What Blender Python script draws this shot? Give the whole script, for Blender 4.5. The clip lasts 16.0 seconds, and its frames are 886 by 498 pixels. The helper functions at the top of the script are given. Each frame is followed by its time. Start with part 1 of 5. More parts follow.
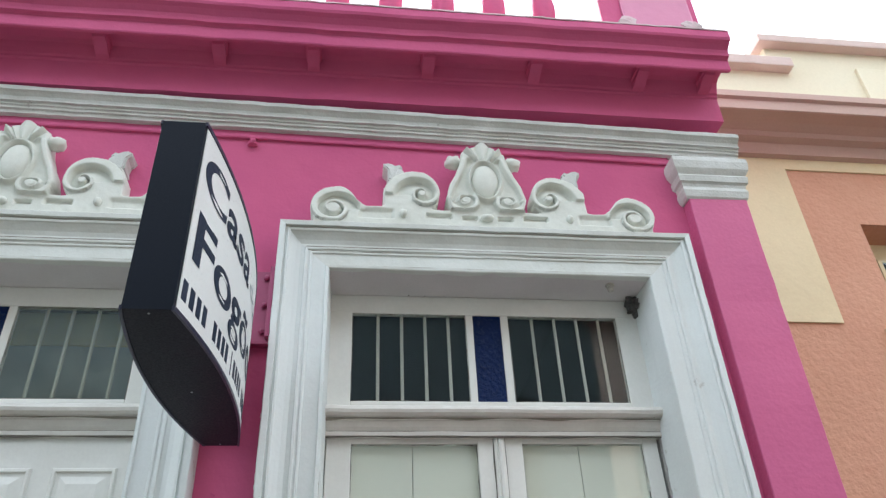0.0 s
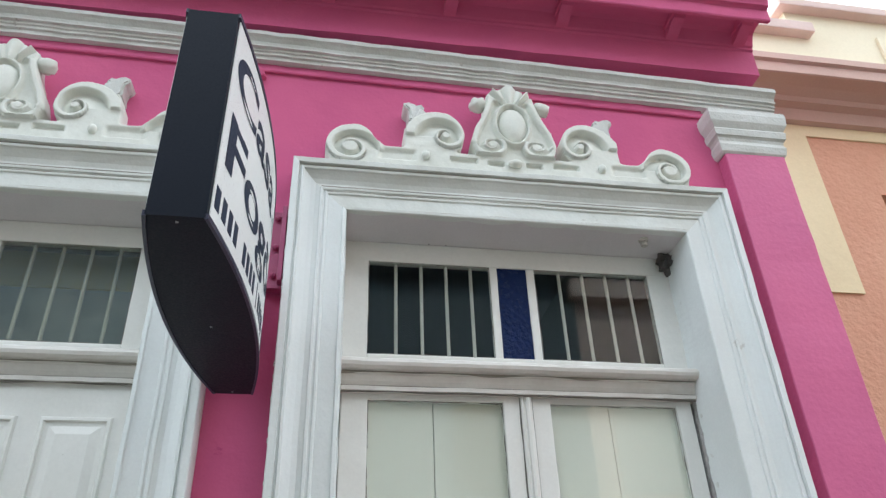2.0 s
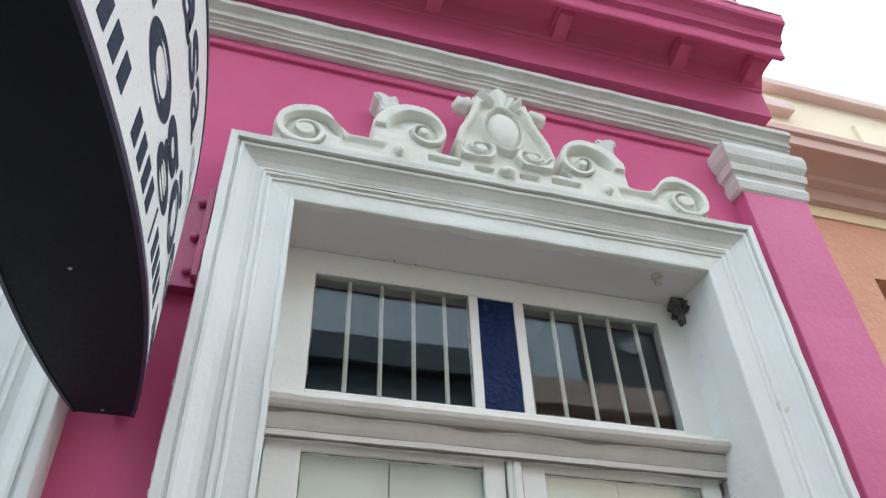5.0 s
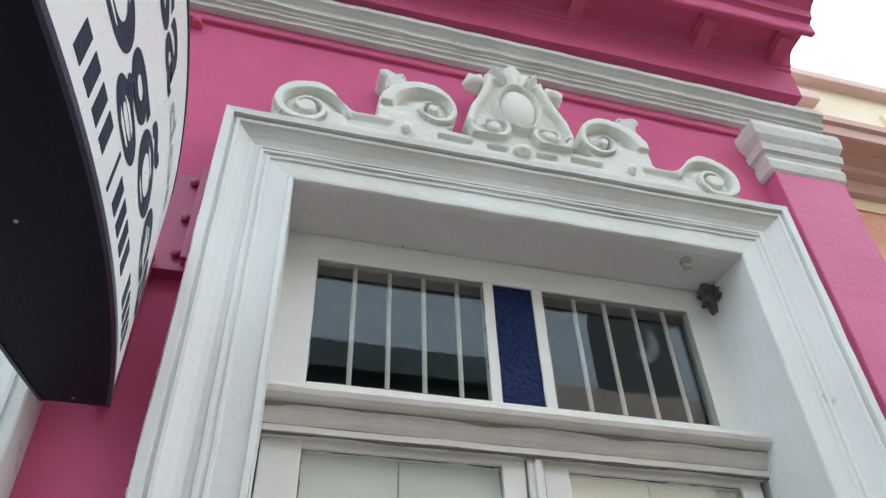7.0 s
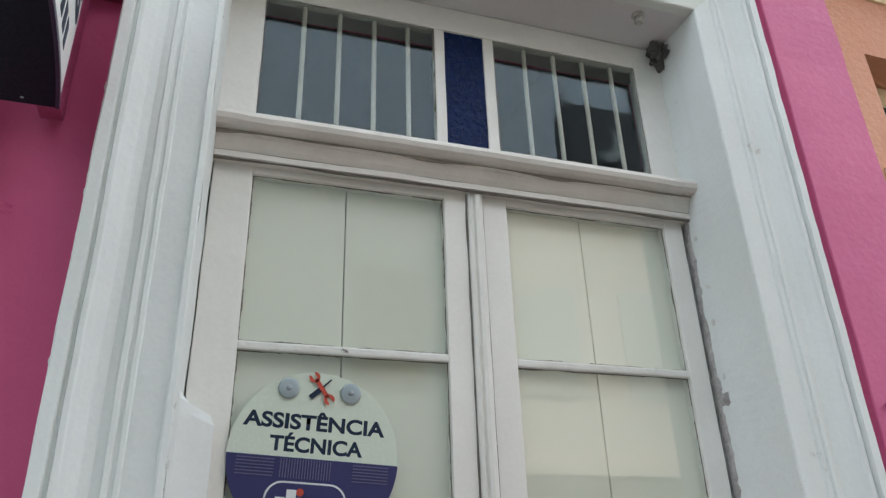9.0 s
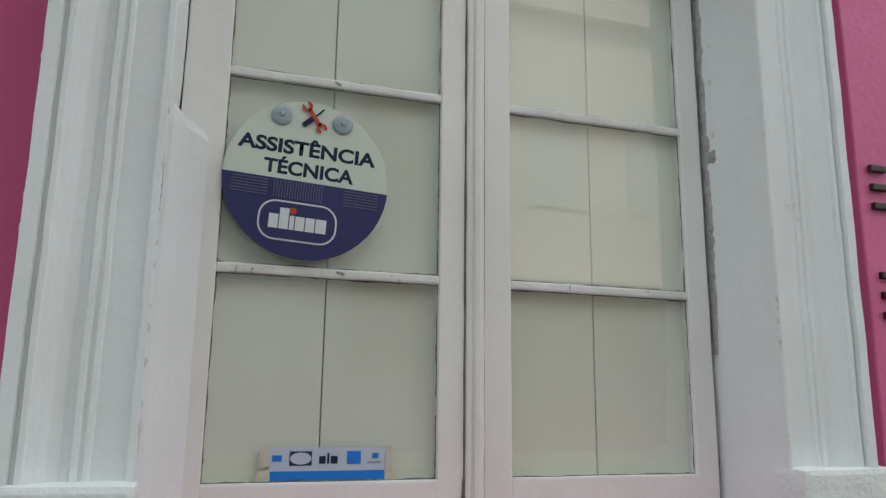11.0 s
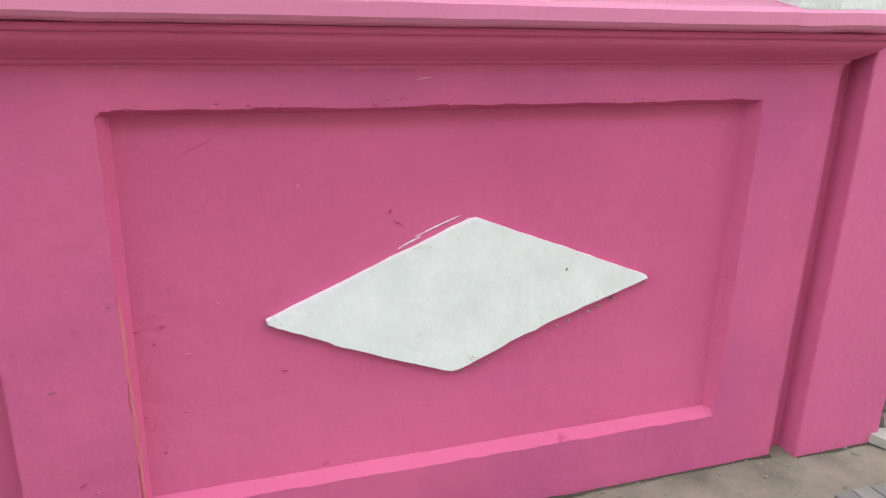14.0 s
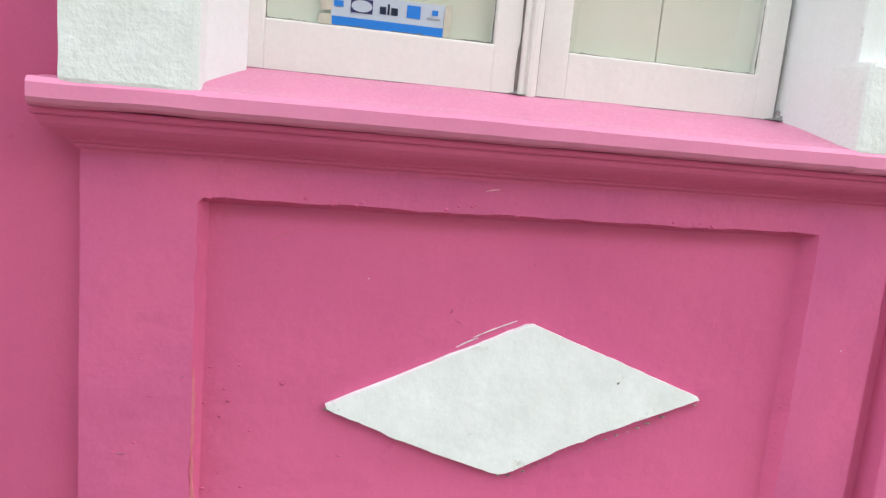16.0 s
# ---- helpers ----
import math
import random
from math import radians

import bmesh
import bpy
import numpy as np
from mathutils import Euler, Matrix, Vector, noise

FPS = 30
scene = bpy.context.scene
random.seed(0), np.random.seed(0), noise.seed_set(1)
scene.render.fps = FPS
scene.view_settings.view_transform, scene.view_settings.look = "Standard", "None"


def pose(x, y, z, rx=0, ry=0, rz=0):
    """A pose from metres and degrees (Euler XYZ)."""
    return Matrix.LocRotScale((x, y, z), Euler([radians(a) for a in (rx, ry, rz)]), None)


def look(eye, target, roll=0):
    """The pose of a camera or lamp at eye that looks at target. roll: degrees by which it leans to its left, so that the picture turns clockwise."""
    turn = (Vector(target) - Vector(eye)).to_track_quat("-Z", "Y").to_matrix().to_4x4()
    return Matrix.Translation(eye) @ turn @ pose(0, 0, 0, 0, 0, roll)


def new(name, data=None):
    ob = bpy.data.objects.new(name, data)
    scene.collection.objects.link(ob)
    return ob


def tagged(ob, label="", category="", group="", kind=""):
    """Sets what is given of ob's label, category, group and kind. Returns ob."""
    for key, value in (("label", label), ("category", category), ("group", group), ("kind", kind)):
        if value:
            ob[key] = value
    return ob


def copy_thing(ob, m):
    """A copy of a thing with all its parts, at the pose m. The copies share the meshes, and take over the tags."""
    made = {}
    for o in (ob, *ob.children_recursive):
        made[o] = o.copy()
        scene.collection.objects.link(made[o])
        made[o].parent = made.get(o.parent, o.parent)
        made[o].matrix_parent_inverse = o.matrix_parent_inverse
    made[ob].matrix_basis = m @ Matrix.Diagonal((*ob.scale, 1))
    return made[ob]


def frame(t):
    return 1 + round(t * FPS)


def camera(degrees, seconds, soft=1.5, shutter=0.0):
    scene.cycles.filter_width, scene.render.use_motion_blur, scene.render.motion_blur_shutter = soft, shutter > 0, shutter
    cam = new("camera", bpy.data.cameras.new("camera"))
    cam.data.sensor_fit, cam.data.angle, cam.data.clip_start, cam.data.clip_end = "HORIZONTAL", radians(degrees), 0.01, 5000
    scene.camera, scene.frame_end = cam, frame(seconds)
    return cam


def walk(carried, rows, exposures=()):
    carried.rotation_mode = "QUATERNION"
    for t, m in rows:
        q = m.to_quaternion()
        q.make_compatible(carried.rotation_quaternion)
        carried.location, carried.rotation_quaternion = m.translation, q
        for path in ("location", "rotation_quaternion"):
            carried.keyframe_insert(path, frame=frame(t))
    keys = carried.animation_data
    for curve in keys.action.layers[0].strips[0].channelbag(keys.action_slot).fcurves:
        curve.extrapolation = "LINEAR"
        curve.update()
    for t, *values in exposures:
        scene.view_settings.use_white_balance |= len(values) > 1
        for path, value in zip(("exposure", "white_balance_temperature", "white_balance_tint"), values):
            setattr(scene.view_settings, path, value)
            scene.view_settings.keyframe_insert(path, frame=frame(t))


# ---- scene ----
cam = camera(61.4, 16.0, soft=1.35)
PATH = [
    (0, (0.332, 0.396, 1.496), (0.576, 2.038, 2.611), -2.9),
    (0.5, (0.194, 0.413, 1.512), (0.482, 2.056, 2.614), -3.3),
    (1, (0.103, 0.492, 1.501), (0.447, 2.157, 2.555), -3.0),
    (1.5, (0.153, 0.555, 1.503), (0.466, 2.213, 2.577), -2.7),
    (2, (0.191, 0.651, 1.518), (0.502, 2.315, 2.582), -2.3),
    (2.5, (0.154, 0.78, 1.528), (0.586, 2.414, 2.597), -3.7),
    (3, (0.142, 0.888, 1.537), (0.622, 2.502, 2.617), -2.6),
    (3.2, (0.15, 0.938, 1.55), (0.653, 2.525, 2.659), -2.1),
    (5.3, (0.221, 1.319, 1.629), (0.667, 2.776, 2.924), -1.8),
    (5.5, (0.249, 1.333, 1.633), (0.654, 2.813, 2.915), -1.3),
    (6, (0.266, 1.383, 1.654), (0.661, 2.813, 2.995), -0.7),
    (6.5, (0.251, 1.435, 1.681), (0.678, 2.819, 3.061), -2.6),
    (7, (0.247, 1.445, 1.662), (0.669, 2.892, 2.977), -2.2),
    (7.5, (0.257, 1.453, 1.635), (0.708, 2.982, 2.841), -2.3),
    (8, (0.27, 1.454, 1.611), (0.769, 3.021, 2.749), -3.1),
    (8.5, (0.277, 1.461, 1.557), (0.819, 3.11, 2.551), -2.4),
    (9, (0.294, 1.452, 1.512), (0.87, 3.163, 2.374), -1.9),
    (9.2, (0.298, 1.456, 1.494), (0.89, 3.197, 2.281), -1.8),
    (11.3, (0.341, 1.471, 1.321), (0.944, 3.346, 1.668), 1.1),
    (11.5, (0.347, 1.467, 1.303), (0.944, 3.352, 1.604), 1.3),
    (12, (0.344, 1.479, 1.262), (0.973, 3.373, 1.381), 1.7),
    (12.5, (0.356, 1.479, 1.215), (0.983, 3.377, 1.152), 1.8),
    (13, (0.359, 1.488, 1.169), (1.011, 3.356, 0.877), 2.0),
    (13.5, (0.375, 1.495, 1.114), (1.035, 3.321, 0.636), 2.1),
    (14, (0.394, 1.525, 1.05), (1.009, 3.319, 0.414), 1.6),
    (14.5, (0.408, 1.616, 0.986), (1.037, 3.41, 0.362), 3.2),
    (15, (0.423, 1.672, 0.968), (1.053, 3.461, 0.332), 3.5),
    (15.5, (0.395, 1.599, 0.993), (0.988, 3.434, 0.46), 4.1),
    (16, (0.36, 1.449, 1.041), (0.839, 3.361, 0.699), 5.2),
]
EXPOSURES = [(0, 0.66, 6450, 9), (3, 0.76, 6500, 10), (7, 0.70, 6550, 10), (9, 0.50, 6650, 10), (11.5, 0.11, 6750, 10), (12, 0.05, 6750, 10), (12.5, 0.10, 6800, 11), (13, 0.36, 6900, 11), (13.5, 0.82, 6950, 11), (14, 1.06, 6900, 10),
             (14.5, 1.14, 6900, 10), (15, 1.08, 6900, 10), (15.5, 1.06, 6900, 10), (16, 1.20, 6900, 10)]
walk(cam, [(t, look(eye, target, roll)) for t, eye, target, roll in PATH], EXPOSURES)

# ---- light ----
world = bpy.data.worlds.new("overcast_sky")
world.use_nodes = True
scene.world = world
wn, wl = world.node_tree.nodes, world.node_tree.links
sky = wn.new("ShaderNodeTexSky")
sky.sky_type, sky.sun_disc = "NISHITA", False
sky.sun_elevation, sky.sun_rotation = radians(52), radians(340)
sky.air_density, sky.dust_density, sky.ozone_density = 1.0, 2.0, 1.0
soften = wn.new("ShaderNodeHueSaturation")
soften.inputs["Saturation"].default_value = 0.22
wl.new(sky.outputs["Color"], soften.inputs["Color"])
cloud = wn.new("ShaderNodeMix")
cloud.data_type = "RGBA"
cloud.inputs["Factor"].default_value = 0.94
cloud.inputs[7].default_value = (10.0, 11.15, 12.5, 1)
wl.new(soften.outputs["Color"], cloud.inputs[6])
wl.new(cloud.outputs[2], wn["Background"].inputs["Color"])
wn["Background"].inputs["Strength"].default_value = 0.15

sun = new("sun", bpy.data.lights.new("sun", "SUN"))
sun.data.energy, sun.data.angle, sun.data.color = 3.4, radians(12), (1.0, 0.95, 0.87)
sun.matrix_world = look((-2.1, 5.8, 7.9), (0, 0, 0))


# ---- materials ----
def material(name, color, rough=0.7, metal=0.0, second=None, scale=3.0, patch=0.5, grain=120.0, relief=0.25, lumps=18.0,
             lump_relief=0.0, spots=None, spot_scale=9.0, spot_level=0.68, per_piece=0.0, spec=0.5, streaks=None):
    """Paint, plaster, wood or stone: two colours in large patches, fine grain, relief at two scales, and stains with a shape of their own."""
    m = bpy.data.materials.new(name)
    m.use_nodes = True
    n, l = m.node_tree.nodes, m.node_tree.links
    b = n["Principled BSDF"]
    b.inputs["Roughness"].default_value, b.inputs["Metallic"].default_value, b.inputs["Specular IOR Level"].default_value = rough, metal, spec
    co = n.new("ShaderNodeTexCoord").outputs["Object"]

    def noise_at(s, detail=4.0, r=0.55):
        t = n.new("ShaderNodeTexNoise")
        t.inputs["Scale"].default_value, t.inputs["Detail"].default_value, t.inputs["Roughness"].default_value = s, detail, r
        l.new(co, t.inputs["Vector"])
        return t.outputs["Fac"]

    def ramp(src, lo, hi):
        r = n.new("ShaderNodeMapRange")
        r.inputs["From Min"].default_value, r.inputs["From Max"].default_value = lo, hi
        l.new(src, r.inputs["Value"])
        return r.outputs["Result"]

    def mix(fac, a, c, blend="MIX"):
        x = n.new("ShaderNodeMix")
        x.data_type, x.blend_type = "RGBA", blend
        if isinstance(fac, float):
            x.inputs["Factor"].default_value = fac
        else:
            l.new(fac, x.inputs["Factor"])
        for k, v in ((6, a), (7, c)):
            if isinstance(v, tuple):
                x.inputs[k].default_value = (*v, 1)
            else:
                l.new(v, x.inputs[k])
        return x.outputs[2]

    second = second or tuple(c * 0.8 for c in color)
    col = mix(ramp(noise_at(scale, 5.0), 0.5 - patch / 2, 0.5 + patch / 2), color, second)
    fine = ramp(noise_at(grain, 3.0), 0.3, 0.75)
    col = mix(fine, col, mix(0.045, col, (0.0, 0.0, 0.0)))
    if spots:
        col = mix(ramp(noise_at(spot_scale, 8.0, 0.7), spot_level, spot_level + 0.05), col, spots)
    if streaks:
        runs = n.new("ShaderNodeMapping")
        runs.inputs["Scale"].default_value = (26.0, 26.0, 2.2)
        l.new(co, runs.inputs["Vector"])
        t = n.new("ShaderNodeTexNoise")
        t.inputs["Scale"].default_value, t.inputs["Detail"].default_value = 1.0, 5.0
        l.new(runs.outputs["Vector"], t.inputs["Vector"])
        col = mix(ramp(t.outputs["Fac"], 0.50, 0.78), col, streaks)
    if per_piece:
        info = n.new("ShaderNodeObjectInfo")
        col = mix(ramp(info.outputs["Random"], 0.0, 1.0), col, mix(per_piece, col, (0.0, 0.0, 0.0)))
    l.new(col, b.inputs["Base Color"])
    rr = n.new("ShaderNodeMapRange")
    rr.inputs["To Min"].default_value, rr.inputs["To Max"].default_value = max(rough - 0.1, 0.03), min(rough + 0.1, 1)
    l.new(fine, rr.inputs["Value"])
    l.new(rr.outputs["Result"], b.inputs["Roughness"])
    bump = n.new("ShaderNodeBump")
    bump.inputs["Strength"].default_value, bump.inputs["Distance"].default_value = relief, 0.004
    l.new(noise_at(grain * 0.6, 4.0), bump.inputs["Height"])
    if lump_relief:
        big = n.new("ShaderNodeBump")
        big.inputs["Strength"].default_value, big.inputs["Distance"].default_value = lump_relief, 0.012
        l.new(noise_at(lumps, 3.0), big.inputs["Height"])
        l.new(big.outputs["Normal"], bump.inputs["Normal"])
    l.new(bump.outputs["Normal"], b.inputs["Normal"])
    return m


def glass(name, tint=(1, 1, 1), rough=0.0, base=0.055, dust=0.0):
    m = bpy.data.materials.new(name)
    m.use_nodes = True
    n, l = m.node_tree.nodes, m.node_tree.links
    n.remove(n["Principled BSDF"])
    clear, gloss, mixer = n.new("ShaderNodeBsdfTransparent"), n.new("ShaderNodeBsdfGlossy"), n.new("ShaderNodeMixShader")
    edge, power, amount = n.new("ShaderNodeLayerWeight"), n.new("ShaderNodeMath"), n.new("ShaderNodeMath")
    edge.inputs["Blend"].default_value = 0.5
    power.operation, amount.operation = "POWER", "MULTIPLY_ADD"
    power.inputs[1].default_value, amount.inputs[1].default_value, amount.inputs[2].default_value = 5.0, 1 - base, base
    clear.inputs["Color"].default_value = (*tint, 1)
    gloss.inputs["Roughness"].default_value = rough
    gloss.inputs["Color"].default_value = (0.80, 0.92, 0.97, 1)
    l.new(edge.outputs["Facing"], power.inputs[0])
    l.new(power.outputs[0], amount.inputs[0])
    l.new(amount.outputs[0], mixer.inputs[0])
    l.new(clear.outputs[0], mixer.inputs[1])
    l.new(gloss.outputs[0], mixer.inputs[2])
    if dust:
        film, veil = n.new("ShaderNodeBsdfDiffuse"), n.new("ShaderNodeMixShader")
        blotch, span = n.new("ShaderNodeTexNoise"), n.new("ShaderNodeMapRange")
        blotch.inputs["Scale"].default_value, blotch.inputs["Detail"].default_value = 7.0, 6.0
        span.inputs["From Min"].default_value, span.inputs["From Max"].default_value = 0.35, 0.7
        span.inputs["To Min"].default_value, span.inputs["To Max"].default_value = dust * 0.5, dust * 1.5
        film.inputs["Color"].default_value = (0.62, 0.63, 0.58, 1)
        l.new(n.new("ShaderNodeTexCoord").outputs["Object"], blotch.inputs["Vector"])
        l.new(blotch.outputs["Fac"], span.inputs["Value"])
        l.new(span.outputs["Result"], veil.inputs[0])
        l.new(mixer.outputs[0], veil.inputs[1])
        l.new(film.outputs[0], veil.inputs[2])
        mixer = veil
    l.new(mixer.outputs[0], n["Material Output"].inputs["Surface"])
    return m


PINK = material("pink_wall_paint", (0.66, 0.138, 0.272), 0.58, second=(0.57, 0.109, 0.241), scale=2.2, patch=0.5, grain=160, relief=0.10, lumps=14,
                lump_relief=0.30, spots=(0.46, 0.065, 0.19), spot_scale=7.0, spot_level=0.67, spec=0.07)
PINK_STAINED = material("stained_pink_wall_paint", (0.65, 0.136, 0.27), 0.58, second=(0.50, 0.105, 0.245), scale=2.6, patch=0.42, grain=160, relief=0.12, lumps=16,
                        lump_relief=0.30, spots=(0.60, 0.14, 0.28), spot_scale=8.0, spot_level=0.66, spec=0.08)
PINK_ROUGH = material("pink_rough_paint", (0.64, 0.135, 0.28), 0.5, second=(0.56, 0.11, 0.25), scale=2.5, grain=90, relief=0.12, lumps=55, lump_relief=0.14, spec=0.3)
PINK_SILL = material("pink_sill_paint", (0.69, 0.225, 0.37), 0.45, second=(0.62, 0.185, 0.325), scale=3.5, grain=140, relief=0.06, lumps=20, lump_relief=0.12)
WHITE = material("white_lime_paint", (0.755, 0.785, 0.77), 0.7, second=(0.66, 0.69, 0.665), scale=3.0, patch=0.6, grain=130, relief=0.07, lumps=20,
                 lump_relief=0.2, spots=(0.47, 0.46, 0.42), spot_scale=6.0, spot_level=0.66, streaks=(0.675, 0.70, 0.685))
WHITE_AGED = material("weathered_white_plaster", (0.69, 0.70, 0.67), 0.75, second=(0.55, 0.56, 0.52), scale=9.0, patch=0.5, grain=150, relief=0.3, lumps=40,
                      lump_relief=0.25, spots=(0.33, 0.31, 0.27), spot_scale=14.0, spot_level=0.66)
# soffit white with shade and pink bounce put into its lilac grey
SOFFIT = material("shaded_lilac_white_paint", (0.66, 0.63, 0.63), 0.75, second=(0.58, 0.55, 0.545), scale=4.0, patch=0.6, grain=130, relief=0.1, lumps=16, lump_relief=0.15, spots=(0.46, 0.43, 0.38), spot_scale=7.0, spot_level=0.70)
WHITE_ROUGH = material("rough_cast_white_plaster", (0.745, 0.775, 0.75), 0.75, second=(0.66, 0.69, 0.66), scale=6.0, grain=120, relief=0.28, lumps=95, lump_relief=0.24)
CREST = material("creamy_white_plaster", (0.75, 0.765, 0.70), 0.72, second=(0.66, 0.67, 0.60), scale=5.0, patch=0.6, grain=120, relief=0.12, lumps=24, lump_relief=0.2, spots=(0.46, 0.44, 0.38), spot_scale=12, spot_level=0.69)
HEAD = material("weathered_white_head", (0.74, 0.765, 0.73), 0.72, second=(0.56, 0.57, 0.52), scale=5.0, patch=0.6, grain=120, relief=0.15, lumps=24, lump_relief=0.2, spots=(0.40, 0.38, 0.33), spot_scale=13, spot_level=0.67)
WOOD = material("white_painted_wood", (0.78, 0.77, 0.725), 0.5, second=(0.69, 0.68, 0.63), scale=5.0, patch=0.6, grain=90, relief=0.06, lumps=25,
                lump_relief=0.1, spots=(0.40, 0.36, 0.31), spot_scale=11.0, spot_level=0.68)
CREAM = material("cream_shutter_boards", (0.775, 0.745, 0.65), 0.6, second=(0.715, 0.69, 0.585), scale=2.5, patch=0.5, grain=60, relief=0.08,
                 spots=(0.5, 0.47, 0.38), spot_scale=5.0, spot_level=0.71)
LOZENGE = material("white_lozenge_paint", (0.82, 0.86, 0.85), 0.6, second=(0.72, 0.76, 0.74), scale=9.0, patch=0.4, grain=90, relief=0.08, lumps=34, lump_relief=0.2, spots=(0.58, 0.60, 0.56), spot_scale=11, spot_level=0.62)
PUTTY_SOFT = material("dull_pink_stain", (0.36, 0.12, 0.19), 0.8, grain=150)
MAROON = material("dark_pink_scratch", (0.40, 0.055, 0.155), 0.7, grain=150)
PALE_SCUFF = material("pale_pink_scuff", (0.74, 0.42, 0.46), 0.6, grain=150)
SALMON_SCUFF = material("salmon_undercoat", (0.66, 0.2, 0.22), 0.7, second=(0.58, 0.14, 0.2), scale=30, grain=150)
WOOD_GRIMY = material("grimy_white_wood", (0.74, 0.715, 0.665), 0.55, second=(0.61, 0.575, 0.525), scale=9.0, patch=0.6, grain=90, relief=0.2, lumps=30, lump_relief=0.15, spots=(0.27, 0.24, 0.21), spot_scale=18, spot_level=0.68)
WOOD_CHIPPED = material("chipped_white_wood", (0.74, 0.75, 0.71), 0.6, second=(0.60, 0.59, 0.55), scale=14.0, patch=0.5, grain=90, relief=0.25, lumps=60, lump_relief=0.25, spots=(0.10, 0.085, 0.07), spot_scale=34, spot_level=0.63)
PUTTY = material("cracked_putty", (0.11, 0.10, 0.085), 0.9, second=(0.22, 0.2, 0.17), scale=40.0, grain=200, relief=0.4)
GRIME = material("brown_grey_grime", (0.34, 0.31, 0.26), 0.9, second=(0.22, 0.20, 0.165), scale=24.0, grain=150, relief=0.4)
SOIL = material("dark_damp_soil", (0.040, 0.034, 0.026), 0.95, second=(0.065, 0.056, 0.042), scale=40.0, grain=150, relief=0.5)
SLAB = material("broken_pale_slab", (0.46, 0.45, 0.40), 0.85, second=(0.33, 0.31, 0.26), scale=12.0, grain=90, relief=0.4, lumps=40, lump_relief=0.3, per_piece=0.3)
PAVER = material("grey_paving_strip", (0.27, 0.265, 0.25), 0.85, second=(0.20, 0.195, 0.18), scale=10.0, grain=110, relief=0.3, per_piece=0.35)
MORTAR = material("bare_grey_mortar", (0.44, 0.43, 0.41), 0.95, second=(0.27, 0.26, 0.25), scale=30.0, grain=140, relief=0.6, lumps=70, lump_relief=0.6)
BLACK = material("black_sign_sheet", (0.005, 0.008, 0.015), 0.55, second=(0.007, 0.010, 0.019), scale=4.0, grain=200, relief=0.03, spec=0.12)
RIM = material("dark_blue_sign_rim", (0.012, 0.013, 0.045), 0.4, grain=200, relief=0.03)
FACE = material("white_sign_face", (0.78, 0.80, 0.78), 0.35, second=(0.74, 0.76, 0.74), scale=2.0, grain=200, relief=0.02)
INK = material("navy_ink", (0.010, 0.020, 0.042), 0.6, second=(0.013, 0.024, 0.05), scale=8, grain=200, relief=0.0, spec=0.2)
GREY_INK = material("grey_ink", (0.32, 0.36, 0.38), 0.45, grain=200, relief=0.0)
NAVY = material("navy_print", (0.022, 0.022, 0.11), 0.4, second=(0.02, 0.02, 0.095), grain=200, relief=0.0)
NAVY_LIGHT = material("slate_print_lines", (0.13, 0.12, 0.23), 0.4, grain=200, relief=0.0)
RED = material("red_print", (0.52, 0.06, 0.03), 0.4, grain=200, relief=0.0)
PALE = material("pale_print", (0.72, 0.76, 0.76), 0.4, grain=200, relief=0.0)
ACRYLIC = material("milky_green_acrylic", (0.60, 0.66, 0.56), 0.25, second=(0.57, 0.63, 0.53), scale=2, grain=220, relief=0.0)
CUP = material("clear_suction_cup", (0.34, 0.41, 0.43), 0.15, grain=200, relief=0.0)
BLUE = material("bright_blue_print", (0.004, 0.20, 0.68), 0.4, grain=200, relief=0.0)
PALE_BLUE = material("pale_blue_print", (0.52, 0.60, 0.68), 0.4, grain=200, relief=0.0)
TAPE = material("yellowed_tape", (0.60, 0.57, 0.47), 0.35, second=(0.45, 0.42, 0.33), scale=60, grain=200, relief=0.05)
IRON = material("dark_iron", (0.035, 0.033, 0.035), 0.5, metal=0.6, second=(0.06, 0.045, 0.04), scale=30, grain=200, relief=0.2)
PORCELAIN = material("old_porcelain", (0.6, 0.58, 0.52), 0.3, second=(0.3, 0.28, 0.24), scale=60, grain=200, relief=0.1)
BAR = material("pale_painted_bar", (0.62, 0.58, 0.50), 0.5, grain=90, relief=0.1)
# near black in place of the shade inside unlit rooms
DARK = material("unlit_darkness", (0.035, 0.035, 0.032), 0.9, scale=1.0, grain=30, relief=0.0)
CONCRETE = material("worn_concrete", (0.25, 0.222, 0.175), 0.9, second=(0.135, 0.12, 0.088), scale=7.0, patch=0.35, grain=80, relief=0.5, lumps=20, lump_relief=0.3,
                    spots=(0.10, 0.09, 0.065), spot_scale=12, spot_level=0.60)
ASPHALT = material("asphalt", (0.05, 0.05, 0.05), 0.9, grain=160, relief=0.6)
PALE_PINK = material("flaking_pale_pink", (0.66, 0.42, 0.47), 0.8, second=(0.55, 0.5, 0.48), scale=14, grain=100, relief=0.4)
COPING = material("pale_pink_coping", (0.70, 0.56, 0.51), 0.85, second=(0.6, 0.45, 0.4), scale=3.0, grain=60, relief=0.3, spots=(0.42, 0.33, 0.3), spot_scale=9, spot_level=0.66)
CREAM_WALL = material("pale_cream_paint", (0.82, 0.76, 0.58), 0.85, second=(0.78, 0.71, 0.53), scale=2.0, grain=60, relief=0.2)
PEBBLE = material("pale_grit", (0.5, 0.48, 0.42), 0.9, grain=120, relief=0.3, per_piece=0.6)
ORANGE = material("salmon_render", (0.68, 0.36, 0.24), 0.85, second=(0.62, 0.31, 0.2), scale=2.0, grain=40, relief=0.6, lumps=26, lump_relief=0.7)
